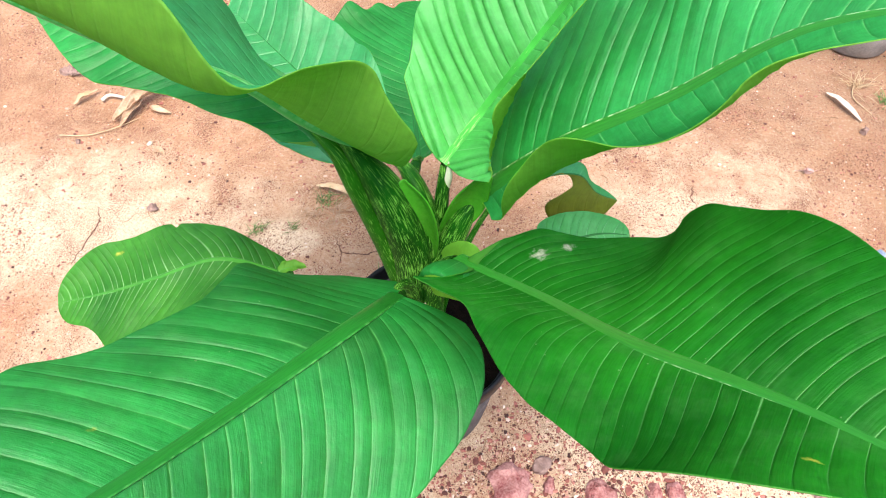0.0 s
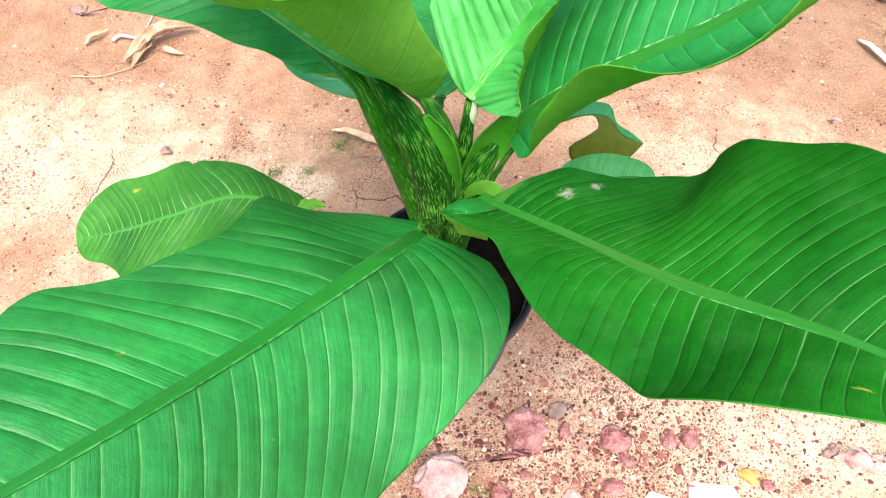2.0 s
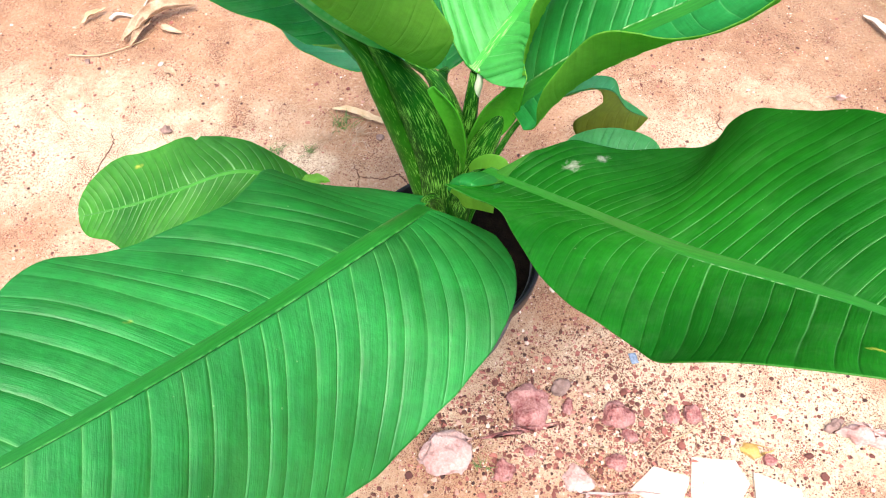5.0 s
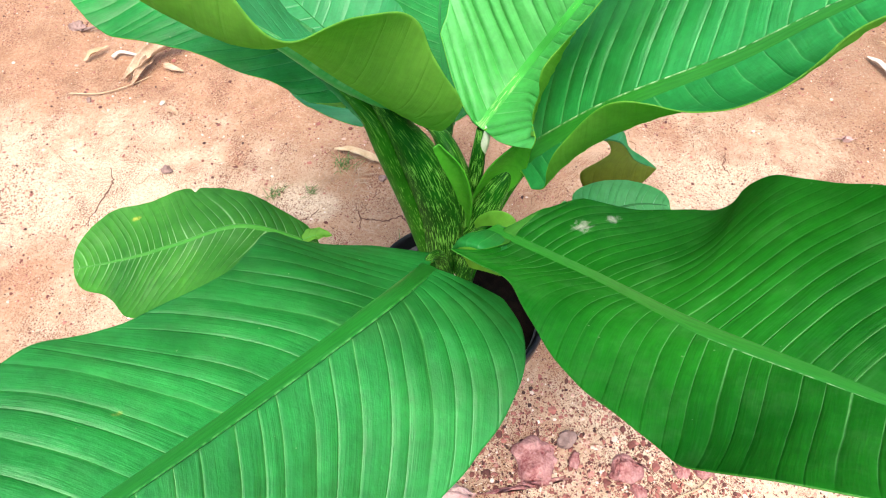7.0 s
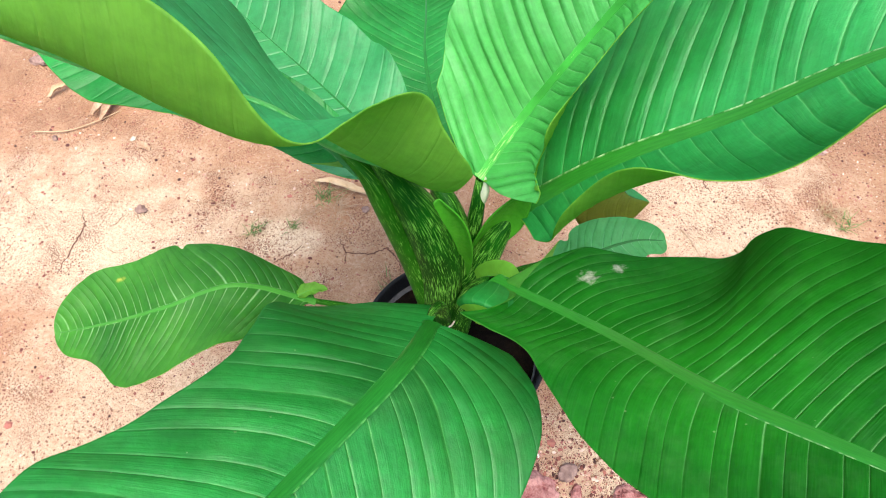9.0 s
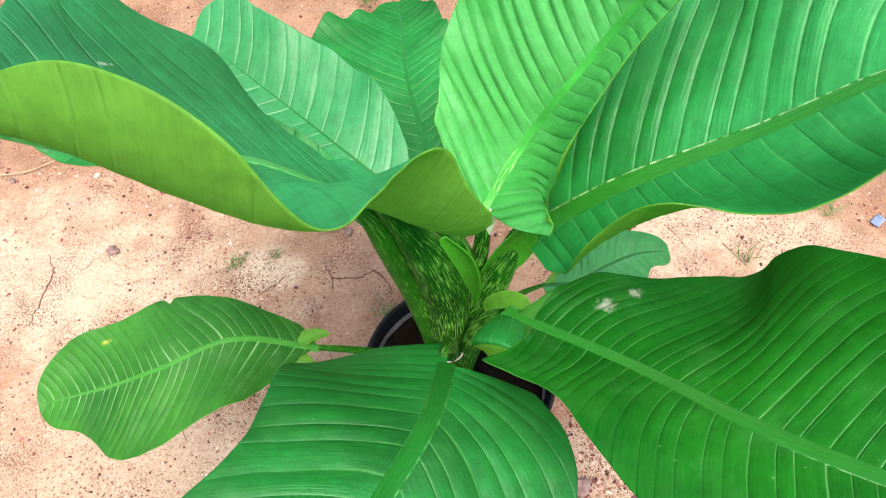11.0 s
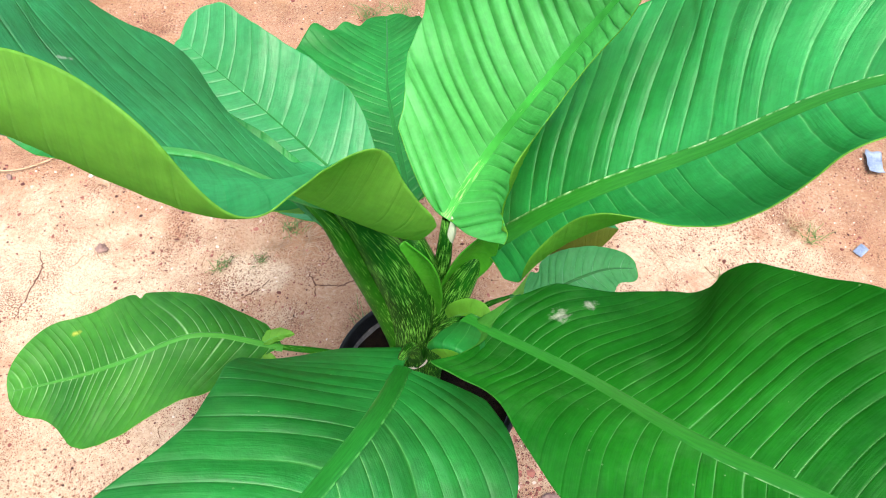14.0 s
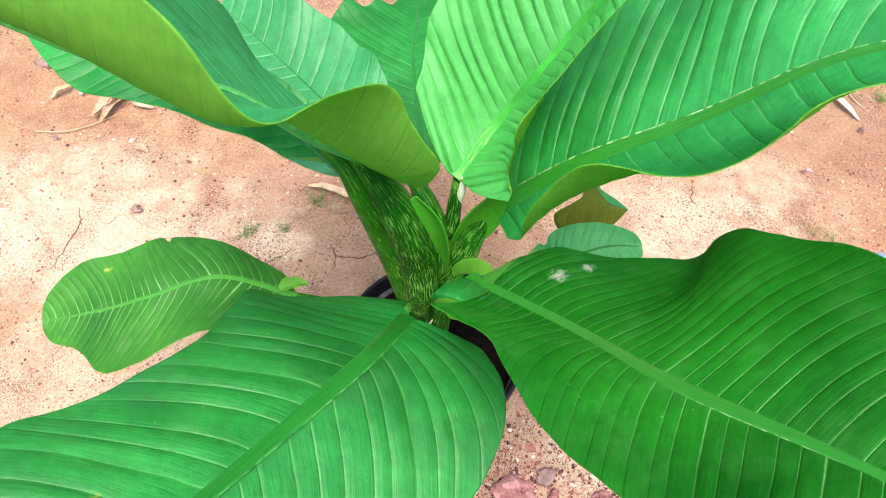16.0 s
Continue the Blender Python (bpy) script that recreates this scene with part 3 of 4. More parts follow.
make_leaf(plant, [(-0.056, 0.655, 0.742), (-0.158, 0.715, 0.784), (-0.267, 0.763, 0.820), (-0.388, 0.791, 0.828), (-0.512, 0.814, 0.836)], (.0,-.3,1),
          [0.035, 0.053, 0.094, 0.117, 0.087, 0.056, 0.027, 0.097, 0.028, 0.033, 0.016, 0.073, 0.016, 0.022, -0.029, 0.23],
          [0.028, 0.032, 0.029, 0.033, 0.029, 0.026, 0, 0, 0, 0, 0, 0, 0, 0, 0, 0.15], 20, TOP, "dark green leaf half hidden under the rolled one", RIB, 0.012)
make_leaf(plant, [(-0.018, 0.744, 0.657), (-0.101, 0.815, 0.668), (-0.181, 0.892, 0.668), (-0.263, 0.963, 0.676), (-0.342, 1.033, 0.683)], (.2,-.5,1),
          [0.053, 0.098, 0.11, 0.104, 0.081, 0.05, 0.199, 0.198, 0.195, 0.179, 0, -0.001, -0.003, -0.017, 0, 0.108],
          [0.036, 0.09, 0.103, 0.099, 0.115, 0.12, 0.208, 0.171, 0.338, 0.35, 0.001, -0.035, 0.112, 0.103, 0.008, 0.49], 14, [LEAF_PALE, LEAF_UNDER], "bright green leaf leaning back, edge torn near its tip", RIB, 0.003, furrow=0.0012)
make_leaf(plant, [(0.030, 0.797, 0.590), (0.001, 0.926, 0.589), (-0.025, 1.056, 0.585), (-0.035, 1.183, 0.566), (-0.047, 1.310, 0.537)], (0,-.6,1),
          [0.06, 0.105, 0.176, 0.143, 0.086, 0.076, 0.225, 0.243, 0.305, 0.096, 0.015, 0.029, 0.084, -0.084, 0, 0.334],
          [0.06, 0.107, 0.161, 0.096, 0.095, 0.082, 0.206, 0.213, 0.235, 0.269, 0.003, 0.007, 0.024, 0.05, 0, 0.16], 26, TOP, "dark green leaf arching down at the back with a wavy edge", RIB, 0.007, waves=(0.01, 6.0))
make_leaf(plant, [(0.081, 0.700, 0.693), (0.134, 0.771, 0.740), (0.185, 0.798, 0.822), (0.233, 0.809, 0.908), (0.263, 0.782, 1.004)], (-.3,-.8,.6),
          [0.107, 0.12, 0.16, 0.178, 0.087, 0.08, 0.435, 0.255, 0.129, 0.059, 0.304, 0.163, 0.075, 0.028, 0.002, 0.036],
          [0.099, 0.109, 0.118, 0.157, 0.079, 0.092, 0.619, 0.856, 1.095, 0.799, 0, 0.194, 0.388, 0.137, -0.008, -0.486], 20, YOUNG, "young light green upright leaf, half folded", RIB_YOUNG, 0.017, 0.12, furrow=0.0066)
make_leaf(plant, [(0.129, 0.691, 0.632), (0.228, 0.684, 0.755), (0.339, 0.670, 0.863), (0.435, 0.639, 0.990), (0.540, 0.561, 1.088)], (-.2,-.5,1),
          [0.096, 0.175, 0.205, 0.215, 0.18, 0.09, -0.15, -0.15, -0.15, -0.15, -0.1, -0.1, -0.1, -0.1, 0, 0.15],
          [0.033, 0.097, 0.163, 0.177, 0.165, 0.101, 0.21, 0.524, 0.642, 0.449, 0.266, 1.396, 0.59, 0.429, -0.015, -0.076], 22, [LEAF_BRIGHT, LEAF_UNDER], "very large glossy green leaf with a broad pale midrib", RIB_EDGED, 0.017, furrow=0.0028)
make_leaf(plant, [(0.191, 0.725, 0.460), (0.244, 0.729, 0.461), (0.291, 0.750, 0.476), (0.343, 0.770, 0.481), (0.396, 0.778, 0.477)], (0,-.5,1),
          [0.042, 0.039, 0.053, 0.049, 0.043, 0.048, -0.028, -0.022, -0.007, -0.078, -0.02, -0.015, 0, -0.059, -0.022, 0.07],
          [0.041, 0.044, 0.054, 0.052, 0.033, 0.058, 0.005, 0.01, 0.027, 0.042, 0.002, 0.006, 0.019, 0.03, 0, 0.301], 14, [LEAF_LOW, LEAF_UNDER], "small light green leaf low on the plant", RIB, 0.003, furrow=0.0012, waves=(0.0015, 3.0))
old = make_leaf(plant, [(0.20, 0.862, 0.478), (0.255, 0.86, 0.518), (0.303, 0.858, 0.527), (0.338, 0.856, 0.490), (0.38, 0.862, 0.467)], (0, 0.1, 1),
                [0.01, 0.022, 0.036, 0.04, 0.036, 0.02, 0.1, 0.1, 0.0, 0.0, -0.2, -0.2, -0.2, -0.2, 0, 0.1],
                [0.002, 0.002, 0.008, 0.10, 0.13, 0.10, -1.25, -1.3, -1.35, -1.3, -0.2, -0.2, -0.2, -0.2, 0, 0.0], 10, [LEAF_PALE, LEAF_UNDER, LEAF_OLD, LEAF_OLD], "small old leaf folded over, olive on its hanging half", RIB, 0.002, waves=(0.002, 3.0), furrow=0.0006, nu=90, nv=14)
for poly in old.data.polygons:
    poly.material_index = 2 if (poly.index % 26) >= 13 else 0
make_leaf(plant, [(0.092, 0.636, 0.545), (0.106, 0.634, 0.562), (0.12, 0.63, 0.575), (0.134, 0.626, 0.584), (0.147, 0.622, 0.589)], (0.1, -0.6, 0.8),
          [0.012, 0.018, 0.022, 0.021, 0.017, 0.011, 0.1, 0.1, 0.1, 0, 0.2, 0.2, 0.1, 0, 0, 0.1],
          [0.012, 0.02, 0.024, 0.022, 0.017, 0.011, 0.1, 0.1, 0.1, 0, 0.2, 0.2, 0.1, 0, 0, 0.1], 4, [LEAF_UNDER, LEAF_UNDER], "tiny yellowish new leaf beside the stalks", RIB_LIGHT, 0.0008, waves=(0.0, 3.0), furrow=0.0002, nu=60, nv=10)

# the curled lobe at the base of the scarred leaf, and torn wings on the small one
def make_lobe():
    """The lobe behind the leaf's base: a dark arched cap whose front margin turns under, pale inside."""
    rows = [[(0.088, 0.592, 0.588), (0.095, 0.600, 0.598), (0.110, 0.602, 0.602), (0.134, 0.588, 0.608)],
            [(0.070, 0.574, 0.604), (0.081, 0.572, 0.630), (0.104, 0.566, 0.641), (0.134, 0.550, 0.642)],
            [(0.067, 0.557, 0.611), (0.075, 0.546, 0.642), (0.097, 0.535, 0.659), (0.130, 0.512, 0.663)],
            [(0.073, 0.554, 0.609), (0.081, 0.542, 0.636), (0.100, 0.531, 0.652), (0.130, 0.510, 0.659)],
            [(0.082, 0.552, 0.602), (0.091, 0.536, 0.608), (0.108, 0.526, 0.620), (0.130, 0.510, 0.640)]]
    u = np.linspace(0, 1, 33)
    across = np.array([spline((0, 0.33, 0.67, 1), r, u) for r in rows])
    v = np.linspace(0, 1, 41)
    pts = np.stack([spline((0, 0.3, 0.6, 0.68, 1), across[:, k], v) for k in range(len(u))], 1)
    uv = np.stack(np.broadcast_arrays(v[:, None], u[None]), -1)
    vein = np.stack(np.broadcast_arrays(u[None] * 5 + v[:, None], v[:, None]), -1)
    ob = grid_mesh("leaf_lobe", pts, uv, vein, [LEAF_TOP, LEAF_UNDER], plant, "curled lobe of a leaf's base, pale beneath")
    for poly in ob.data.polygons:
        poly.material_index = int(poly.index // 32 >= 25)


make_lobe()
make_leaf(plant, [(-0.165, 0.598, 0.52), (-0.152, 0.606, 0.522), (-0.138, 0.612, 0.521), (-0.124, 0.615, 0.517)], (0, 0, 1),
          [0.006, 0.01, 0.012, 0.01, 0.008, 0.004, 0.3, 0.3, 0.3, 0.3, 0.3, 0.3, 0.3, 0.3, 0, 0.1], [0.004, 0.008, 0.009, 0.008, 0.006, 0.003, 0.1, 0.1, 0.1, 0.1, 0.3, 0.3, 0.3, 0.3, 0, 0.1], 4, [LEAF_UNDER, LEAF_UNDER], "torn yellowish wing of a leaf base", RIB_LIGHT, 0.001, waves=(0.002, 3.0), furrow=0.0004, name="leaf_lobe", nu=40, nv=6)
make_leaf(plant, [(-0.17, 0.588, 0.515), (-0.16, 0.575, 0.508), (-0.15, 0.562, 0.498), (-0.14, 0.552, 0.488)], (0, 0, 1),
          [0.006, 0.012, 0.016, 0.015, 0.01, 0.004, 0.0, 0.0, 0.0, 0.0, 0.1, 0.1, 0.1, 0.1, 0, 0.1], [0.006, 0.012, 0.016, 0.015, 0.01, 0.004, 0.0, 0.0, 0.0, 0.0, 0.1, 0.1, 0.1, 0.1, 0, 0.1], 4, [LEAF_UNDER, LEAF_UNDER], "torn yellowish wing of a leaf base", RIB_LIGHT, 0.001, waves=(0.002, 3.0), furrow=0.0004, name="leaf_lobe", nu=40, nv=6)

# leaf stalks, all rising from the middle of the pot
B = (0.05, 0.668)
make_petiole(plant, [(B[0] - 0.02, B[1] - 0.01, 0.27), (0.029, 0.65, 0.41), (0.003, 0.65, 0.551), (-0.033, 0.65, 0.685), (-0.056, 0.655, 0.742), (-0.105, 0.687, 0.762)], [0.02, 0.021, 0.02, 0.017, 0.012, 0.004], SPECKLED_OLIVE, "olive green stalk")
make_petiole(plant, [(B[0], B[1] - 0.01, 0.27), (0.043, 0.645, 0.427), (0.038, 0.647, 0.56), (0.01, 0.65, 0.668), (-0.018, 0.655, 0.722), (-0.047, 0.652, 0.778)], [0.026, 0.029, 0.031, 0.027, 0.018, 0.006], SPECKLED, "thick stalk with pale dashes")
make_petiole(plant, [(B[0] + 0.008, B[1] + 0.005, 0.27), (0.055, 0.668, 0.45), (0.058, 0.672, 0.573), (0.045, 0.685, 0.64), (0.02, 0.715, 0.662), (-0.018, 0.744, 0.657)], [0.024, 0.027, 0.025, 0.018, 0.01, 0.006], SPECKLED)
make_petiole(plant, [(B[0] + 0.012, B[1] + 0.01, 0.27), (0.062, 0.676, 0.456), (0.078, 0.682, 0.589), (0.082, 0.688, 0.65), (0.083, 0.705, 0.686)], [0.014, 0.014, 0.012, 0.010, 0.007], SPECKLED)
make_petiole(plant, [(B[0] + 0.02, B[1], 0.27), (0.07, 0.66, 0.458), (0.094, 0.662, 0.54), (0.113, 0.675, 0.60), (0.129, 0.691, 0.632)], [0.021, 0.024, 0.022, 0.017, 0.008], SPECKLED)
make_petiole(plant, [(B[0] + 0.02, B[1] - 0.02, 0.27), (0.075, 0.63, 0.44), (0.088, 0.62, 0.53), (0.1, 0.614, 0.57), (0.112, 0.61, 0.588)], [0.017, 0.018, 0.016, 0.012, 0.008], SPECKLED)
make_petiole(plant, [(B[0], B[1] - 0.03, 0.27), (0.048, 0.625, 0.42), (0.042, 0.60, 0.52), (0.034, 0.57, 0.565), (0.03, 0.55, 0.576)], [0.014, 0.013, 0.009, 0.006, 0.004], SPECKLED)
make_petiole(plant, [(B[0] - 0.01, B[1] + 0.02, 0.27), (0.035, 0.71, 0.48), (0.026, 0.742, 0.59), (0.028, 0.77, 0.606), (0.03, 0.80, 0.592)], [0.014, 0.013, 0.012, 0.009, 0.005], SPECKLED)
make_petiole(plant, [(B[0] - 0.02, B[1] - 0.01, 0.275), (-0.0, 0.635, 0.38), (-0.06, 0.605, 0.475), (-0.1, 0.6, 0.498), (-0.139, 0.598, 0.509)], [0.008, 0.008, 0.006, 0.005, 0.004], SPECKLED_OLIVE, "thin yellowish stalk")
make_petiole(plant, [(B[0] + 0.03, B[1] + 0.02, 0.27), (0.10, 0.70, 0.38), (0.15, 0.715, 0.44), (0.191, 0.725, 0.46)], [0.007, 0.006, 0.005, 0.003], SPECKLED_OLIVE)
make_petiole(plant, [(B[0] + 0.02, B[1] + 0.03, 0.27), (0.10, 0.75, 0.36), (0.15, 0.83, 0.44), (0.20, 0.862, 0.478)], [0.007, 0.006, 0.005, 0.003], SPECKLED_OLIVE)
make_petiole(plant, [(0.065, 0.655, 0.42), (0.072, 0.636, 0.5), (0.082, 0.637, 0.515), (0.093, 0.636, 0.532)], [0.004, 0.004, 0.0035, 0.002], SHEATH)


def make_sheath(path, up, left, right, label):
    """A plain green wing beside a stalk."""
    s = np.linspace(0, 1, 50)
    m, t, lf, un = rib_frames(path, up, s)
    cols = []
    for v in np.linspace(-1, 1, 17):
        w = spline((0, 0.33, 0.67, 1), left if v < 0 else right, s)
        cols.append(m + (v * w)[:, None] * -lf + (abs(v) ** 2 * w * 0.55)[:, None] * un)
    pts = np.stack(cols, 1)
    uv = np.stack(np.broadcast_arrays(s[:, None] * 4, np.linspace(-1, 1, 17)[None]), -1)
    grid_mesh("sheath", pts, uv, uv, [SHEATH, SHEATH], plant, label, 0.002)


make_sheath([(0.068, 0.652, 0.53), (0.064, 0.65, 0.60), (0.052, 0.652, 0.66), (0.03, 0.656, 0.70)], (0, -1, 0.2), [0.02, 0.022, 0.02, 0.006], [0.01, 0.017, 0.016, 0.004], "plain green sheath wing")
make_sheath([(0.085, 0.672, 0.545), (0.106, 0.678, 0.60), (0.127, 0.684, 0.645), (0.146, 0.69, 0.69)], (0, -1, 0.2), [0.012, 0.022, 0.026, 0.01], [0.01, 0.018, 0.02, 0.006], "plain green sheath wing")

make_petiole(plant, [(0.084, 0.69, 0.63), (0.087, 0.69, 0.66), (0.09, 0.692, 0.682), (0.088, 0.698, 0.70)], [0.003, 0.0055, 0.005, 0.001], plain_material("pale_sheath", (0.5, 0.56, 0.36), (0.66, 0.68, 0.5), 40, 0.5, 0.0005, 0.2), "whitish dried sheath tip", "sheath")
make_petiole(plant, [(0.028, 0.612, 0.42), (0.045, 0.612, 0.425), (0.06, 0.614, 0.435), (0.066, 0.62, 0.452), (0.062, 0.622, 0.462)], [0.0015, 0.0018, 0.0015, 0.0018, 0.001], TWIG, "dried curling tendril", "tendril", seg=6)


# ---- stones ----
def make_rock(name, x, y, size, mat, label, seed, flat=0.55, sunk=0.35, rough=0.35, turn=0.0):
    """A broken angular stone, sunk into the earth: a hull of random corners, worn and pitted."""
    rng = random.Random(seed)
    bm = bmesh.new()
    h = (size[0] + size[1]) / 2 * flat
    for _ in range(16):
        d = Vector((rng.gauss(0, 1), rng.gauss(0, 1), rng.gauss(0, 1))).normalized() * rng.uniform(0.8, 1.08)
        bm.verts.new((d.x * size[0], d.y * size[1], d.z * h))
    hull = bmesh.ops.convex_hull(bm, input=bm.verts[:])
    bmesh.ops.delete(bm, geom=[g for g in hull["geom_interior"] if isinstance(g, bmesh.types.BMVert)], context="VERTS")
    bmesh.ops.bevel(bm, geom=bm.edges[:], offset=size[0] * 0.1, segments=1, affect="EDGES")
    bmesh.ops.triangulate(bm, faces=bm.faces[:])
    bmesh.ops.subdivide_edges(bm, edges=bm.edges[:], cuts=3, use_grid_fill=True)
    for v in bm.verts:
        k = v.co / size[0]
        v.co += size[0] * (0.15 * noise.noise_vector(k * 2.2 + Vector((seed, 0, 0))) + 0.08 * noise.noise_vector(k * 7 + Vector((seed, 5, 0))))
    ob = part(name, bm, mat)
    ob.location = (x, y, ground_height(x, y) + h * (1 - 2 * sunk) * 0.8)
    ob.rotation_euler = (0, 0, radians(turn))
    return tagged(ob, label, "stone", "stones on the earth")


RED = "rough dark red laterite stone half sunk in the sand"
make_rock("stone", 0.252, 0.462, (0.062, 0.052), ROCK_RED, RED, 1, 0.5, 0.4, 0.45, 20)
make_rock("stone", 0.318, 0.516, (0.026, 0.022), ROCK_DARK, "small greyish purple stone on the sand", 2, 0.7, 0.3, 0.4, 40)
make_rock("stone", 0.437, 0.474, (0.042, 0.036), ROCK_RED, RED, 3, 0.5, 0.35, 0.5)
make_rock("stone", 0.462, 0.437, (0.024, 0.018), ROCK_RED, RED, 4, 0.6, 0.3, 0.5)
make_rock("stone", 0.549, 0.49, (0.02, 0.026), ROCK_RED, RED, 5, 0.6, 0.3)
make_rock("stone", 0.593, 0.496, (0.023, 0.026), ROCK_RED, RED, 6, 0.75, 0.3)
make_rock("stone", 0.216, 0.331, (0.026, 0.028), ROCK_RED, RED, 7, 0.6, 0.3)
make_rock("stone", 0.433, 0.379, (0.025, 0.022), ROCK_RED, RED, 8, 0.7, 0.3)
make_rock("stone", 0.102, 0.338, (0.07, 0.06), ROCK_PALE, "pale pinkish grey stone half sunk in the sand", 9, 0.5, 0.35, 0.4, 30)
make_rock("stone", 0.935, 0.492, (0.06, 0.035), ROCK_PALE, "pale pink wedge of stone on the sand", 10, 0.6, 0.35, 0.45, -15)
make_rock("stone", 0.88, 0.515, (0.03, 0.012), ROCK_DARK, "dark splinter of stone on the sand", 11, 0.6, 0.3, 0.45, 35)
make_rock("stone", 0.742, 0.425, (0.018, 0.016), ROCK_RED, RED, 12, 0.7, 0.3)
make_rock("stone", 0.263, 0.376, (0.016, 0.014), ROCK_RED, RED, 13, 0.7, 0.3)
make_rock("stone", 0.335, 0.477, (0.014, 0.022), ROCK_RED, RED, 14, 0.7, 0.3)
make_rock("stone", 0.36, 0.335, (0.04, 0.03), ROCK_PALE, "pale pink flat stone in the sand", 15, 0.35, 0.35)
make_rock("stone", -0.747, 1.071, (0.018, 0.016), ROCK_DARK, "small greyish purple stone on the sand", 16, 0.8, 0.25)
make_rock("stone", 1.046, 1.447, (0.015, 0.016), ROCK_PALE, "small pale pebble on the sand", 17, 0.8, 0.25)
make_rock("stone", -0.848, 1.302, (0.012, 0.01), SLAB, "small white pebble on the sand", 18, 0.8, 0.25)
make_rock("stone", -0.184, 1.131, (0.014, 0.012), ROCK_DARK, "small dark crumb of earth", 19, 0.8, 0.25)
make_rock("stone", -1.225, 1.575, (0.04, 0.03), ROCK_DARK, "greyish clod on the sand", 20, 0.5, 0.35)
make_rock("stone", 1.247, 1.633, (0.02, 0.018), ROCK_DARK, "dark nut-like stone with a pale spot", 21, 0.8, 0.25)
make_rock("stone", -1.06, 1.285, (0.012, 0.01), ROCK_DARK, "small dark pebble by a dry stem", 22, 0.8, 0.25)
make_rock("stone", 0.705, 0.44, (0.022, 0.018), plain_material("ochre_stone", (0.5, 0.28, 0.06), (0.66, 0.42, 0.16), 30, 0.9, 0.003, 0.2), "ochre yellow lump of earth", 23, 0.6, 0.3)


def make_slab(x, y, outline, turn, seed):
    """A broken flat slab of white mortar lying in the sand."""
    rng = random.Random(seed)
    bm = bmesh.new()
    ring = [bm.verts.new((px, py, 0)) for px, py in outline]
    f = bm.faces.new(ring)
    top = bmesh.ops.extrude_face_region(bm, geom=[f])
    for v in top["geom"]:
        if isinstance(v, bmesh.types.BMVert):
            v.co.z = 0.016 + rng.uniform(-0.002, 0.002)
            v.co.x *= 0.96
            v.co.y *= 0.96
    bmesh.ops.subdivide_edges(bm, edges=bm.edges[:], cuts=3, use_grid_fill=True)
    for v in bm.verts:
        v.co += 0.002 * noise.noise_vector(v.co * 60 + Vector((seed, 0, 0)))
    bmesh.ops.recalc_face_normals(bm, faces=bm.faces[:])
    ob = part("mortar_slab", bm, SLAB, smooth=False)
    ob.location, ob.rotation_euler = (x, y, ground_height(x, y) - 0.011), (0, 0, radians(turn))
    return tagged(ob, "broken flat piece of white mortar lying in the sand", "rubble", "broken mortar pieces")


make_slab(0.635, 0.372, [(-0.055, -0.04), (0.03, -0.055), (0.065, 0.0), (0.04, 0.045), (-0.05, 0.04)], 0, 1)
make_slab(0.525, 0.35, [(-0.06, -0.03), (0.04, -0.05), (0.055, 0.03), (-0.02, 0.03)], -8, 2)
make_slab(0.75, 0.36, [(-0.05, -0.04), (0.05, -0.04), (0.05, 0.01), (-0.04, 0.045)], 8, 3)


def grain_material():
    m, n, l, b = material("grit")
    g = n.new("ShaderNodeNewGeometry")
    r = ramp(n, [(0.0, (0.05, 0.02, 0.015)), (0.35, (0.2, 0.06, 0.045)), (0.75, (0.44, 0.16, 0.12)), (0.92, (0.64, 0.43, 0.32)), (1.0, (0.78, 0.68, 0.56))])
    l.new(g.outputs["Random Per Island"], r.inputs[0])
    co = n.new("ShaderNodeTexCoord")
    t = noise_tex(n, l, 300, 3, co.outputs["Object"])
    l.new(mixer(n, l, 0.35, r.outputs[0], t.outputs["Color"], "SOFT_LIGHT"), b.inputs["Base Color"])
    b.inputs["Roughness"].default_value = 0.9
    bump(n, l, b, t.outputs[0], 0.4, 0.001)
    return m


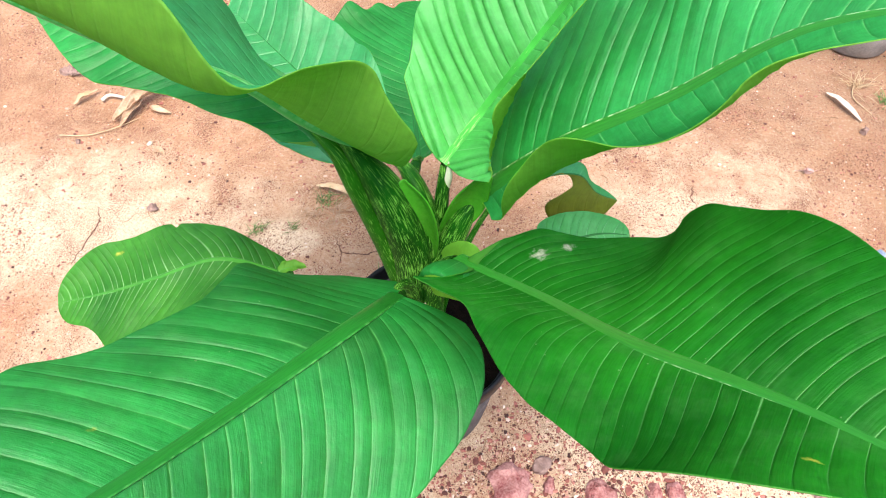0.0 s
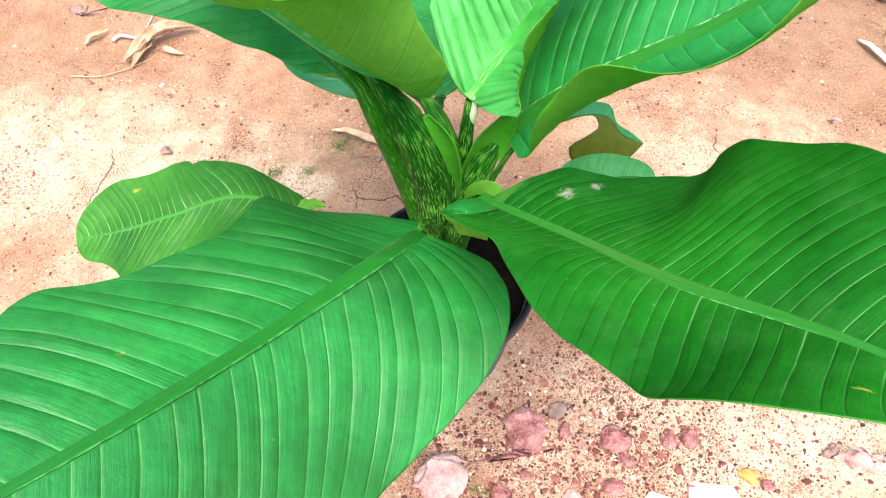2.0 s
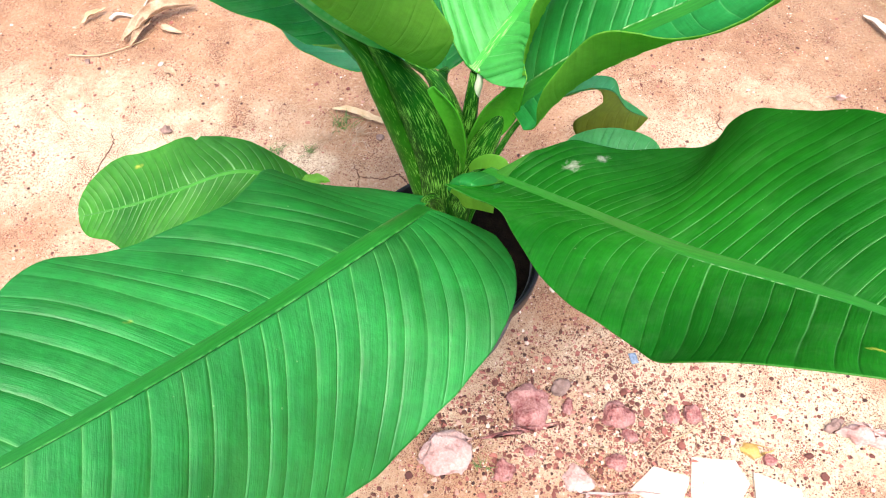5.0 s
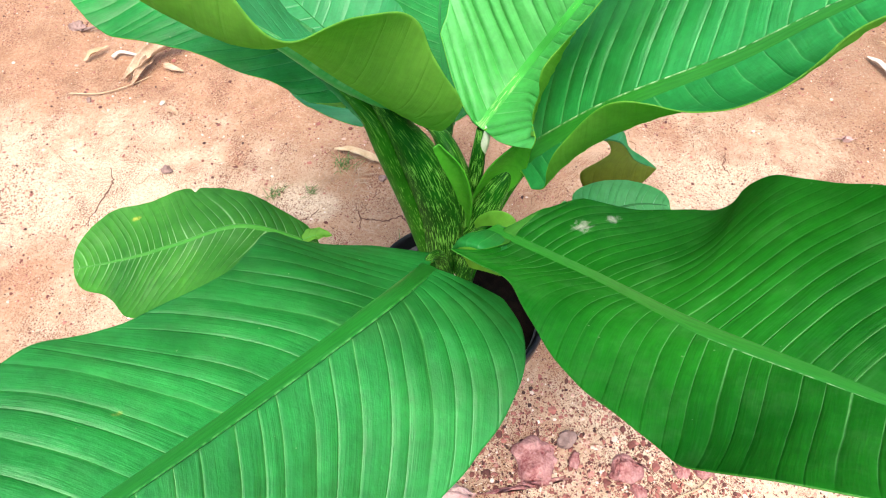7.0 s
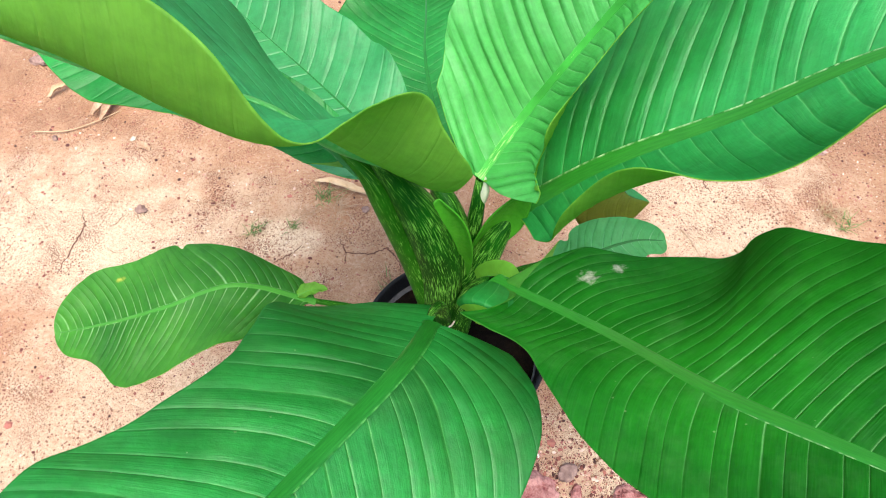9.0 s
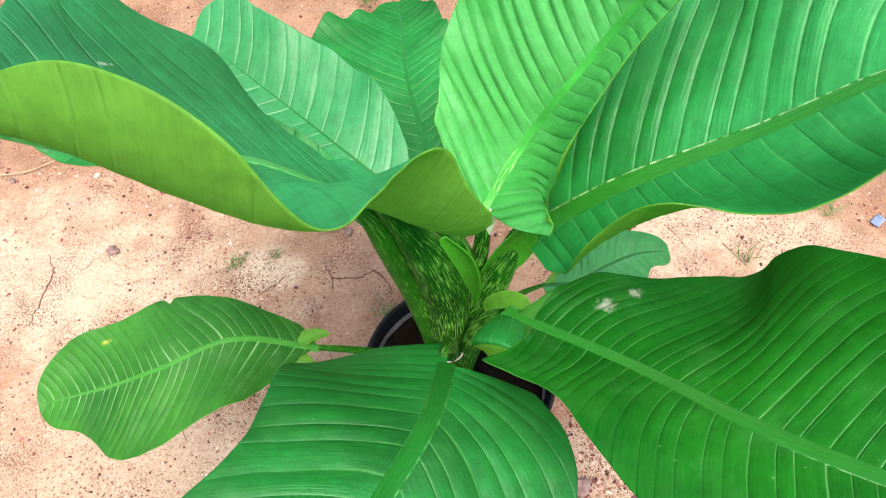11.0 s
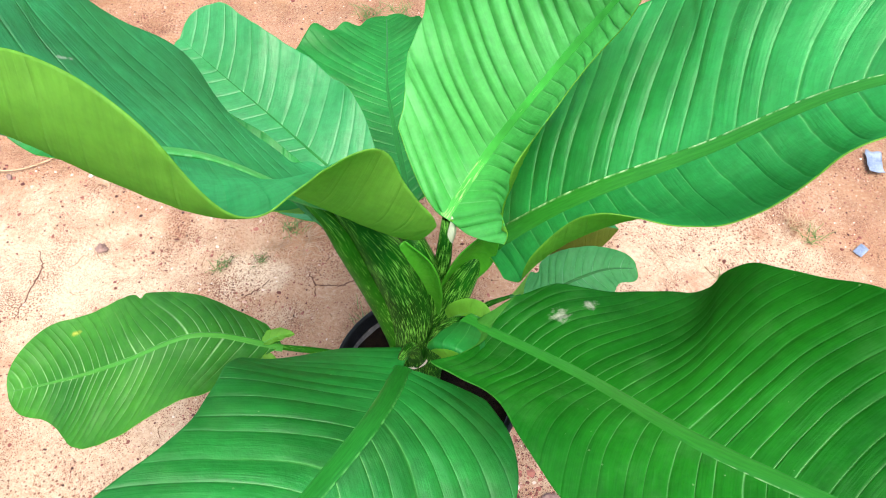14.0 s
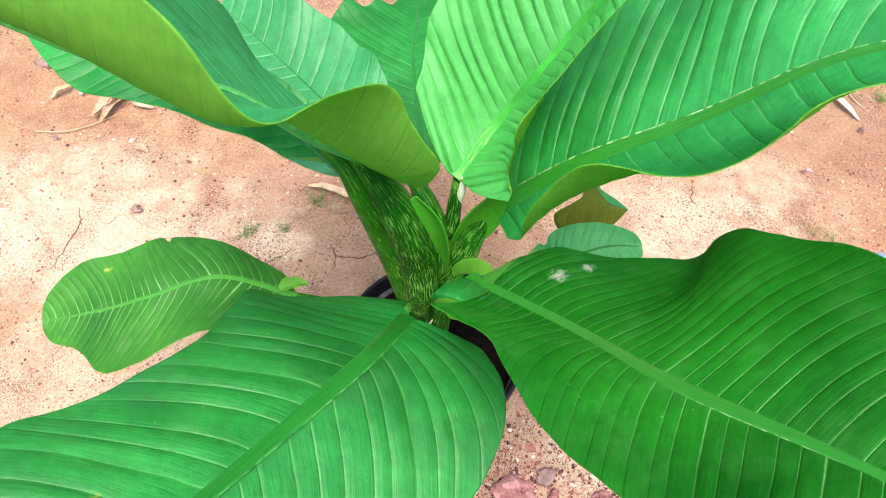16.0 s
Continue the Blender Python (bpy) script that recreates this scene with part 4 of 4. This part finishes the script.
def make_grit():
    """Loose grit over the earth, thickest among the red stones."""
    rng = np.random.default_rng(4)
    ico = bmesh.new()
    bmesh.ops.create_icosphere(ico, subdivisions=1, radius=1.0)
    base = np.array([v.co[:] for v in ico.verts])
    tri = np.array([[v.index for v in f.verts] for f in ico.faces])
    ico.free()
    near = np.c_[rng.normal(0.36, 0.28, 15000), rng.normal(0.43, 0.13, 15000)]
    wide = np.c_[rng.uniform(-1.7, 1.8, 60000), rng.uniform(0.3, 2.4, 60000)]
    keep = np.array([noise.noise((x * 3, y * 3, 9)) + 0.5 * noise.noise((x * 11, y * 11, 2)) + 0.22 > r for (x, y), r in zip(wide, rng.uniform(-0.4, 0.7, len(wide)))])
    spots = np.r_[near, wide[keep]]
    size = np.r_[rng.lognormal(math.log(0.0014), 0.55, len(near)), rng.lognormal(math.log(0.0013), 0.5, keep.sum())].clip(0.0008, 0.009)
    clear = np.hypot(spots[:, 0] - POT_X, spots[:, 1] - POT_Y) > 0.14
    spots, size = spots[clear], size[clear]
    k = len(spots)
    z = np.array([ground_height(x, y) for x, y in spots]) + 0.2 * size
    p = base[None] * (1 + rng.uniform(-0.3, 0.3, (k, len(base), 1))) * size[:, None, None] * rng.uniform([0.7, 0.7, 0.4], [1.4, 1.4, 0.8], (k, 3))[:, None]
    p += np.c_[spots, z][:, None]
    faces = (tri[None] + (np.arange(k) * len(base))[:, None, None]).reshape(-1, 3)
    me = bpy.data.meshes.new("grit")
    me.from_pydata(p.reshape(-1, 3).tolist(), [], faces.tolist())
    me.materials.append(grain_material())
    return tagged(new("grit", me), "loose red and brown grit scattered over the sand", "grit", kind="stuff")


make_grit()


def make_debris():
    """Short bits of straw and rootlets strewn over the earth."""
    rng = random.Random(8)
    bm = bmesh.new()
    for _ in range(1100):
        x, y = rng.uniform(-1.5, 1.6), rng.uniform(0.35, 2.2)
        if math.hypot(x - POT_X, y - POT_Y) < 0.15:
            continue
        a, ln, r = rng.uniform(0, 6.28), rng.uniform(0.008, 0.04), rng.uniform(0.0005, 0.0011)
        z = ground_height(x, y) + 0.001
        c, s_ = math.cos(a), math.sin(a)
        bend = rng.uniform(-0.3, 0.3) * ln
        tube(bm, [(x, y, z), (x + c * ln / 2 - s_ * bend, y + s_ * ln / 2 + c * bend, z + rng.uniform(0, 0.004)), (x + c * ln, y + s_ * ln, z)], r, r * 0.5, 4)
    return tagged(part("straw_bits", bm, ROOTLET), "short bits of brown rootlets and straw strewn over the sand", "straw", kind="stuff")


make_debris()


# ---- fallen leaves and twigs ----
def make_dry_leaf(name, rib, up, width, curl, mat, label, crumple=0.006):
    """A withered leaf: crumpled blade on a bent rib."""
    s = np.linspace(0, 1, 40)
    m, t, lf, un = rib_frames(rib, up, s)
    w = width * np.sin(np.pi * np.clip(s * 0.96 + 0.03, 0, 1)) ** 0.7
    cols = []
    for v in np.linspace(-1, 1, 15):
        z = abs(v) ** 1.5 * w * curl
        x = v * w * (1 - 0.3 * abs(curl) * abs(v))
        p = m + x[:, None] * lf + z[:, None] * un
        p += np.array([crumple * np.array(noise.noise_vector(Vector(q) * 45)) for q in p]) * abs(v)
        cols.append(p)
    pts = np.stack(cols, 1)
    uv = np.stack(np.broadcast_arrays(s[:, None], np.linspace(-1, 1, 15)[None]), -1)
    ob = grid_mesh(name, pts, uv, uv, [mat, mat], None, "", 0.0012)
    return tagged(ob, label, "dry leaf", "fallen leaves")


make_dry_leaf("dry_leaf", [(-0.985, 1.37, 0.012), (-0.955, 1.42, 0.02), (-0.925, 1.475, 0.026), (-0.875, 1.51, 0.03), (-0.82, 1.54, 0.02)], (0, 0, 1), 0.028, 0.9, DRY, "curled brown withered leaf on the sand")
make_dry_leaf("dry_leaf", [(-0.96, 1.49, 0.008), (-0.94, 1.455, 0.02), (-0.945, 1.41, 0.02), (-0.96, 1.36, 0.006)], (0.3, 0, 1), 0.018, 0.8, DRY, "curled brown withered leaf on the sand")
make_dry_leaf("dry_leaf", [(-0.90, 1.45, 0.008), (-0.87, 1.435, 0.012), (-0.83, 1.43, 0.006)], (0, 0, 1), 0.012, 0.5, DRY, "brown leaf scrap on the sand")
make_dry_leaf("dry_leaf", [(-1.14, 1.43, 0.008), (-1.115, 1.46, 0.014), (-1.09, 1.50, 0.008)], (0, 0, 1), 0.012, 0.7, STRAW, "small tan withered leaf on the sand")
make_dry_leaf("dry_leaf", [(-0.33, 1.207, 0.006), (-0.28, 1.203, 0.012), (-0.22, 1.185, 0.012), (-0.15, 1.168, 0.006)], (0, 0, 1), 0.013, 0.6, STRAW, "long narrow straw coloured withered leaf", 0.003)
make_dry_leaf("dry_leaf", [(1.17, 1.80, 0.006), (1.195, 1.765, 0.012), (1.22, 1.72, 0.012), (1.25, 1.68, 0.006)], (0, 0, 1), 0.013, 0.6, TWIG, "narrow pale withered leaf on the sand", 0.003)
make_dry_leaf("dry_leaf", [(-0.83, 1.285, 0.004), (-0.81, 1.278, 0.008), (-0.79, 1.265, 0.004)], (0, 0, 1), 0.01, 0.4, DRY, "brown leaf scrap on the sand")


def make_twig(path, r0, r1, mat, label):
    bm = bmesh.new()
    tube(bm, path, r0, r1, 7)
    return tagged(part("twig", bm, mat), label, "twig", "fallen twigs")


make_twig([(-1.06, 1.455, 0.008), (-1.045, 1.478, 0.01), (-1.0, 1.475, 0.01), (-0.95, 1.462, 0.008)], 0.006, 0.004, TWIG, "short pale bleached twig")
make_twig([(-1.12, 1.30, 0.004), (-1.04, 1.31, 0.005), (-0.98, 1.345, 0.005), (-0.92, 1.40, 0.004)], 0.0022, 0.001, STRAW, "thin dry stem lying on the sand")
make_twig([(-0.99, 1.62, 0.004), (-0.985, 1.58, 0.006), (-0.985, 1.53, 0.004)], 0.003, 0.002, TWIG, "thin pale stem lying on the sand")
make_twig([(-0.66, 1.12, 0.003), (-0.58, 1.105, 0.004), (-0.5, 1.115, 0.003)], 0.0015, 0.001, DRY, "thin brown stem lying on the sand")
make_twig([(0.62, 0.50, 0.004), (0.585, 0.46, 0.006), (0.53, 0.43, 0.005), (0.50, 0.40, 0.004)], 0.0018, 0.001, STRAW, "thin dry stem lying on the sand")
make_twig([(0.51, 0.54, 0.004), (0.54, 0.49, 0.008), (0.565, 0.45, 0.004)], 0.0015, 0.001, STRAW, "thin dry stem lying on the sand")
make_twig([(1.27, 1.86, 0.004), (1.25, 1.79, 0.006), (1.29, 1.72, 0.004)], 0.002, 0.001, STRAW, "thin dry stem lying on the sand")
make_twig([(0.62, 1.15, 0.003), (0.64, 1.12, 0.005), (0.66, 1.07, 0.003)], 0.0022, 0.001, DRY, "thin brown stem lying on the sand")
make_twig([(0.75, 1.10, 0.003), (0.77, 1.07, 0.005), (0.80, 1.03, 0.003)], 0.002, 0.001, DRY, "thin brown stem lying on the sand")


# ---- weeds ----
def make_tuft(x, y, blades, height, spread, mat, label, seed):
    """A weed tuft of thin bent blades, each tapered to its tip."""
    rng = random.Random(seed)
    bm = bmesh.new()
    for _ in range(blades):
        a, h = rng.uniform(0, 6.28), height * rng.uniform(0.4, 1.0)
        out = spread * rng.uniform(0.3, 1.0)
        bx, by = rng.gauss(0, spread * 0.25), rng.gauss(0, spread * 0.25)
        tube(bm, [(bx, by, -0.002), (bx + math.cos(a) * out * 0.4, by + math.sin(a) * out * 0.4, h * 0.7), (bx + math.cos(a) * out, by + math.sin(a) * out, h)], 0.0013, 0.0004, 4)
    ob = part("weed_tuft", bm, mat)
    ob.location = (x, y, ground_height(x, y))
    return tagged(ob, label, "weed", "weed tufts")


for i, (x, y, k, h, sp, mt) in enumerate([(-0.292, 1.164, 26, 0.03, 0.05, GRASS), (-0.25, 1.12, 40, 0.014, 0.07, DRY), (-0.33, 1.10, 30, 0.012, 0.06, DRY), (-0.446, 1.041, 22, 0.025, 0.035, GRASS), (-0.08, 0.9, 30, 0.03, 0.05, GRASS),
                                      (-0.36, 1.06, 14, 0.02, 0.025, GRASS), (1.014, 1.236, 34, 0.04, 0.05, STRAW), (1.05, 1.2, 16, 0.03, 0.05, GRASS), (0.8, 1.05, 14, 0.045, 0.05, GRASS), (0.76, 1.0, 12, 0.04, 0.05, STRAW),
                                      (-0.18, 2.04, 30, 0.05, 0.07, GRASS), (-0.08, 2.06, 22, 0.04, 0.06, GRASS), (0.17, 0.33, 10, 0.02, 0.025, GRASS), (1.28, 1.86, 40, 0.03, 0.08, STRAW), (1.34, 1.78, 20, 0.03, 0.05, GRASS)]):
    make_tuft(x, y, k, h, sp, mt, "sparse low green weed tuft in the sand" if mt == GRASS else "dead tan weed tuft flattened on the sand", i)


# ---- scraps and other pots ----
def make_scrap(x, y, size, turn, seed):
    bm = bmesh.new()
    bmesh.ops.create_grid(bm, x_segments=8, y_segments=6, size=1.0)
    for v in bm.verts:
        v.co = Vector((v.co.x * size[0], v.co.y * size[1], 0.004 + 0.25 * size[1] * (1 + noise.noise(Vector((v.co.x * 1.7, v.co.y * 1.7, seed))))))
    bmesh.ops.solidify(bm, geom=bm.faces[:], thickness=0.0015)
    ob = part("plastic_scrap", bm, BLUE)
    ob.location, ob.rotation_euler = (x, y, ground_height(x, y)), (0, 0, radians(turn))
    return tagged(ob, "crumpled blue grey plastic scrap on the sand", "litter", "plastic scraps")


make_scrap(1.307, 1.475, (0.022, 0.04), -10, 1)
make_scrap(0.472, 0.603, (0.008, 0.012), 20, 2)
make_scrap(1.17, 1.17, (0.02, 0.012), 40, 3)


def make_round_pot(x, y, r, h, mat, label):
    pot = tagged(new("plant_pot"), label, "pot", "pots in the yard")
    pot.location = (x, y, 0)
    for name, prof in (("body", [(0.0, 0.003), (r * 0.78, 0.002), (r * 0.82, 0.008), (r * 0.97, h * 0.88), (r * 0.94, h * 0.88), (r * 0.76, 0.02), (0, 0.02)]),
                       ("rim", [(r * 0.94, h * 0.86), (r, h * 0.86), (r * 1.02, h * 0.99), (r * 0.99, h), (r * 0.95, h * 0.99), (r * 0.94, h * 0.86)])):
        bm = bmesh.new()
        seg = 48
        rings = [[bm.verts.new((q * math.cos(2 * math.pi * k / seg), q * math.sin(2 * math.pi * k / seg), z)) for k in range(seg)] for q, z in prof]
        for a, b in zip(rings, rings[1:]):
            for k in range(seg):
                bm.faces.new((a[k], a[(k + 1) % seg], b[(k + 1) % seg], b[k]))
        part(name, bm, mat, pot)
    return pot


make_round_pot(1.32, 2.11, 0.14, 0.2, CONCRETE, "weathered grey round pot standing on the earth")
make_round_pot(1.62, 2.12, 0.13, 0.2, PLASTIC, "black plastic nursery pot standing on the earth")
make_round_pot(-1.15, 2.14, 0.12, 0.2, PLASTIC, "black plastic nursery pot standing on the earth")
make_round_pot(-1.45, 2.2, 0.12, 0.2, PLASTIC, "black plastic nursery pot standing on the earth")


# ---- dry cracks in the crust ----
def make_crack(path, width, seed):
    """A narrow jagged strip on the crust, coloured dark for a fissure's inner shade, with thin raised lips."""
    rng = random.Random(seed)
    pts = []
    for (x0, y0), (x1, y1) in zip(path, path[1:]):
        for k in range(9):
            t = k / 9
            pts.append((x0 + (x1 - x0) * t + rng.uniform(-1, 1) * 0.0035, y0 + (y1 - y0) * t + rng.uniform(-1, 1) * 0.0035))
    pts.append(path[-1])
    bm = bmesh.new()
    rows = []
    for i, (x, y) in enumerate(pts):
        a, b = pts[max(0, i - 1)], pts[min(len(pts) - 1, i + 1)]
        d = Vector((b[0] - a[0], b[1] - a[1], 0)).normalized()
        n = Vector((-d.y, d.x, 0)) * width * rng.uniform(0.5, 1.2) * min(1, 4 * i / len(pts) + 0.2, 4 * (len(pts) - 1 - i) / len(pts) + 0.2)
        g = ground_height(x, y)
        rows.append([bm.verts.new(Vector((x, y, g)) + n * k + Vector((0, 0, z))) for k, z in ((-1.6, -0.0005), (-1, 0.0012), (0, 0.0004), (1, 0.0012), (1.6, -0.0005))])
    for r0, r1 in zip(rows, rows[1:]):
        for k in range(4):
            bm.faces.new((r0[k], r0[k + 1], r1[k + 1], r1[k]))
    return tagged(part("soil_crack", bm, CRACK), "thin dark crack in the dry crust of the sand", "crack", "cracks in the earth")


CRACK = plain_material("crack_shade", (0.1, 0.045, 0.03), (0.2, 0.1, 0.07), 80, 0.95, 0.001, 0.1)
make_crack([(-0.241, 1.047), (-0.214, 0.998), (-0.151, 1.001), (-0.112, 1.021), (-0.081, 0.986), (-0.071, 0.948)], 0.0014, 1)
make_crack([(-0.214, 0.998), (-0.212, 0.965)], 0.001, 2)
make_crack([(-0.881, 0.872), (-0.878, 0.957), (-0.871, 1.016), (-0.9, 1.06)], 0.0013, 3)
make_crack([(-0.376, 0.956), (-0.35, 0.975), (-0.324, 1.009)], 0.0012, 4)
make_crack([(0.714, 1.355), (0.704, 1.307), (0.716, 1.285)], 0.0014, 5)
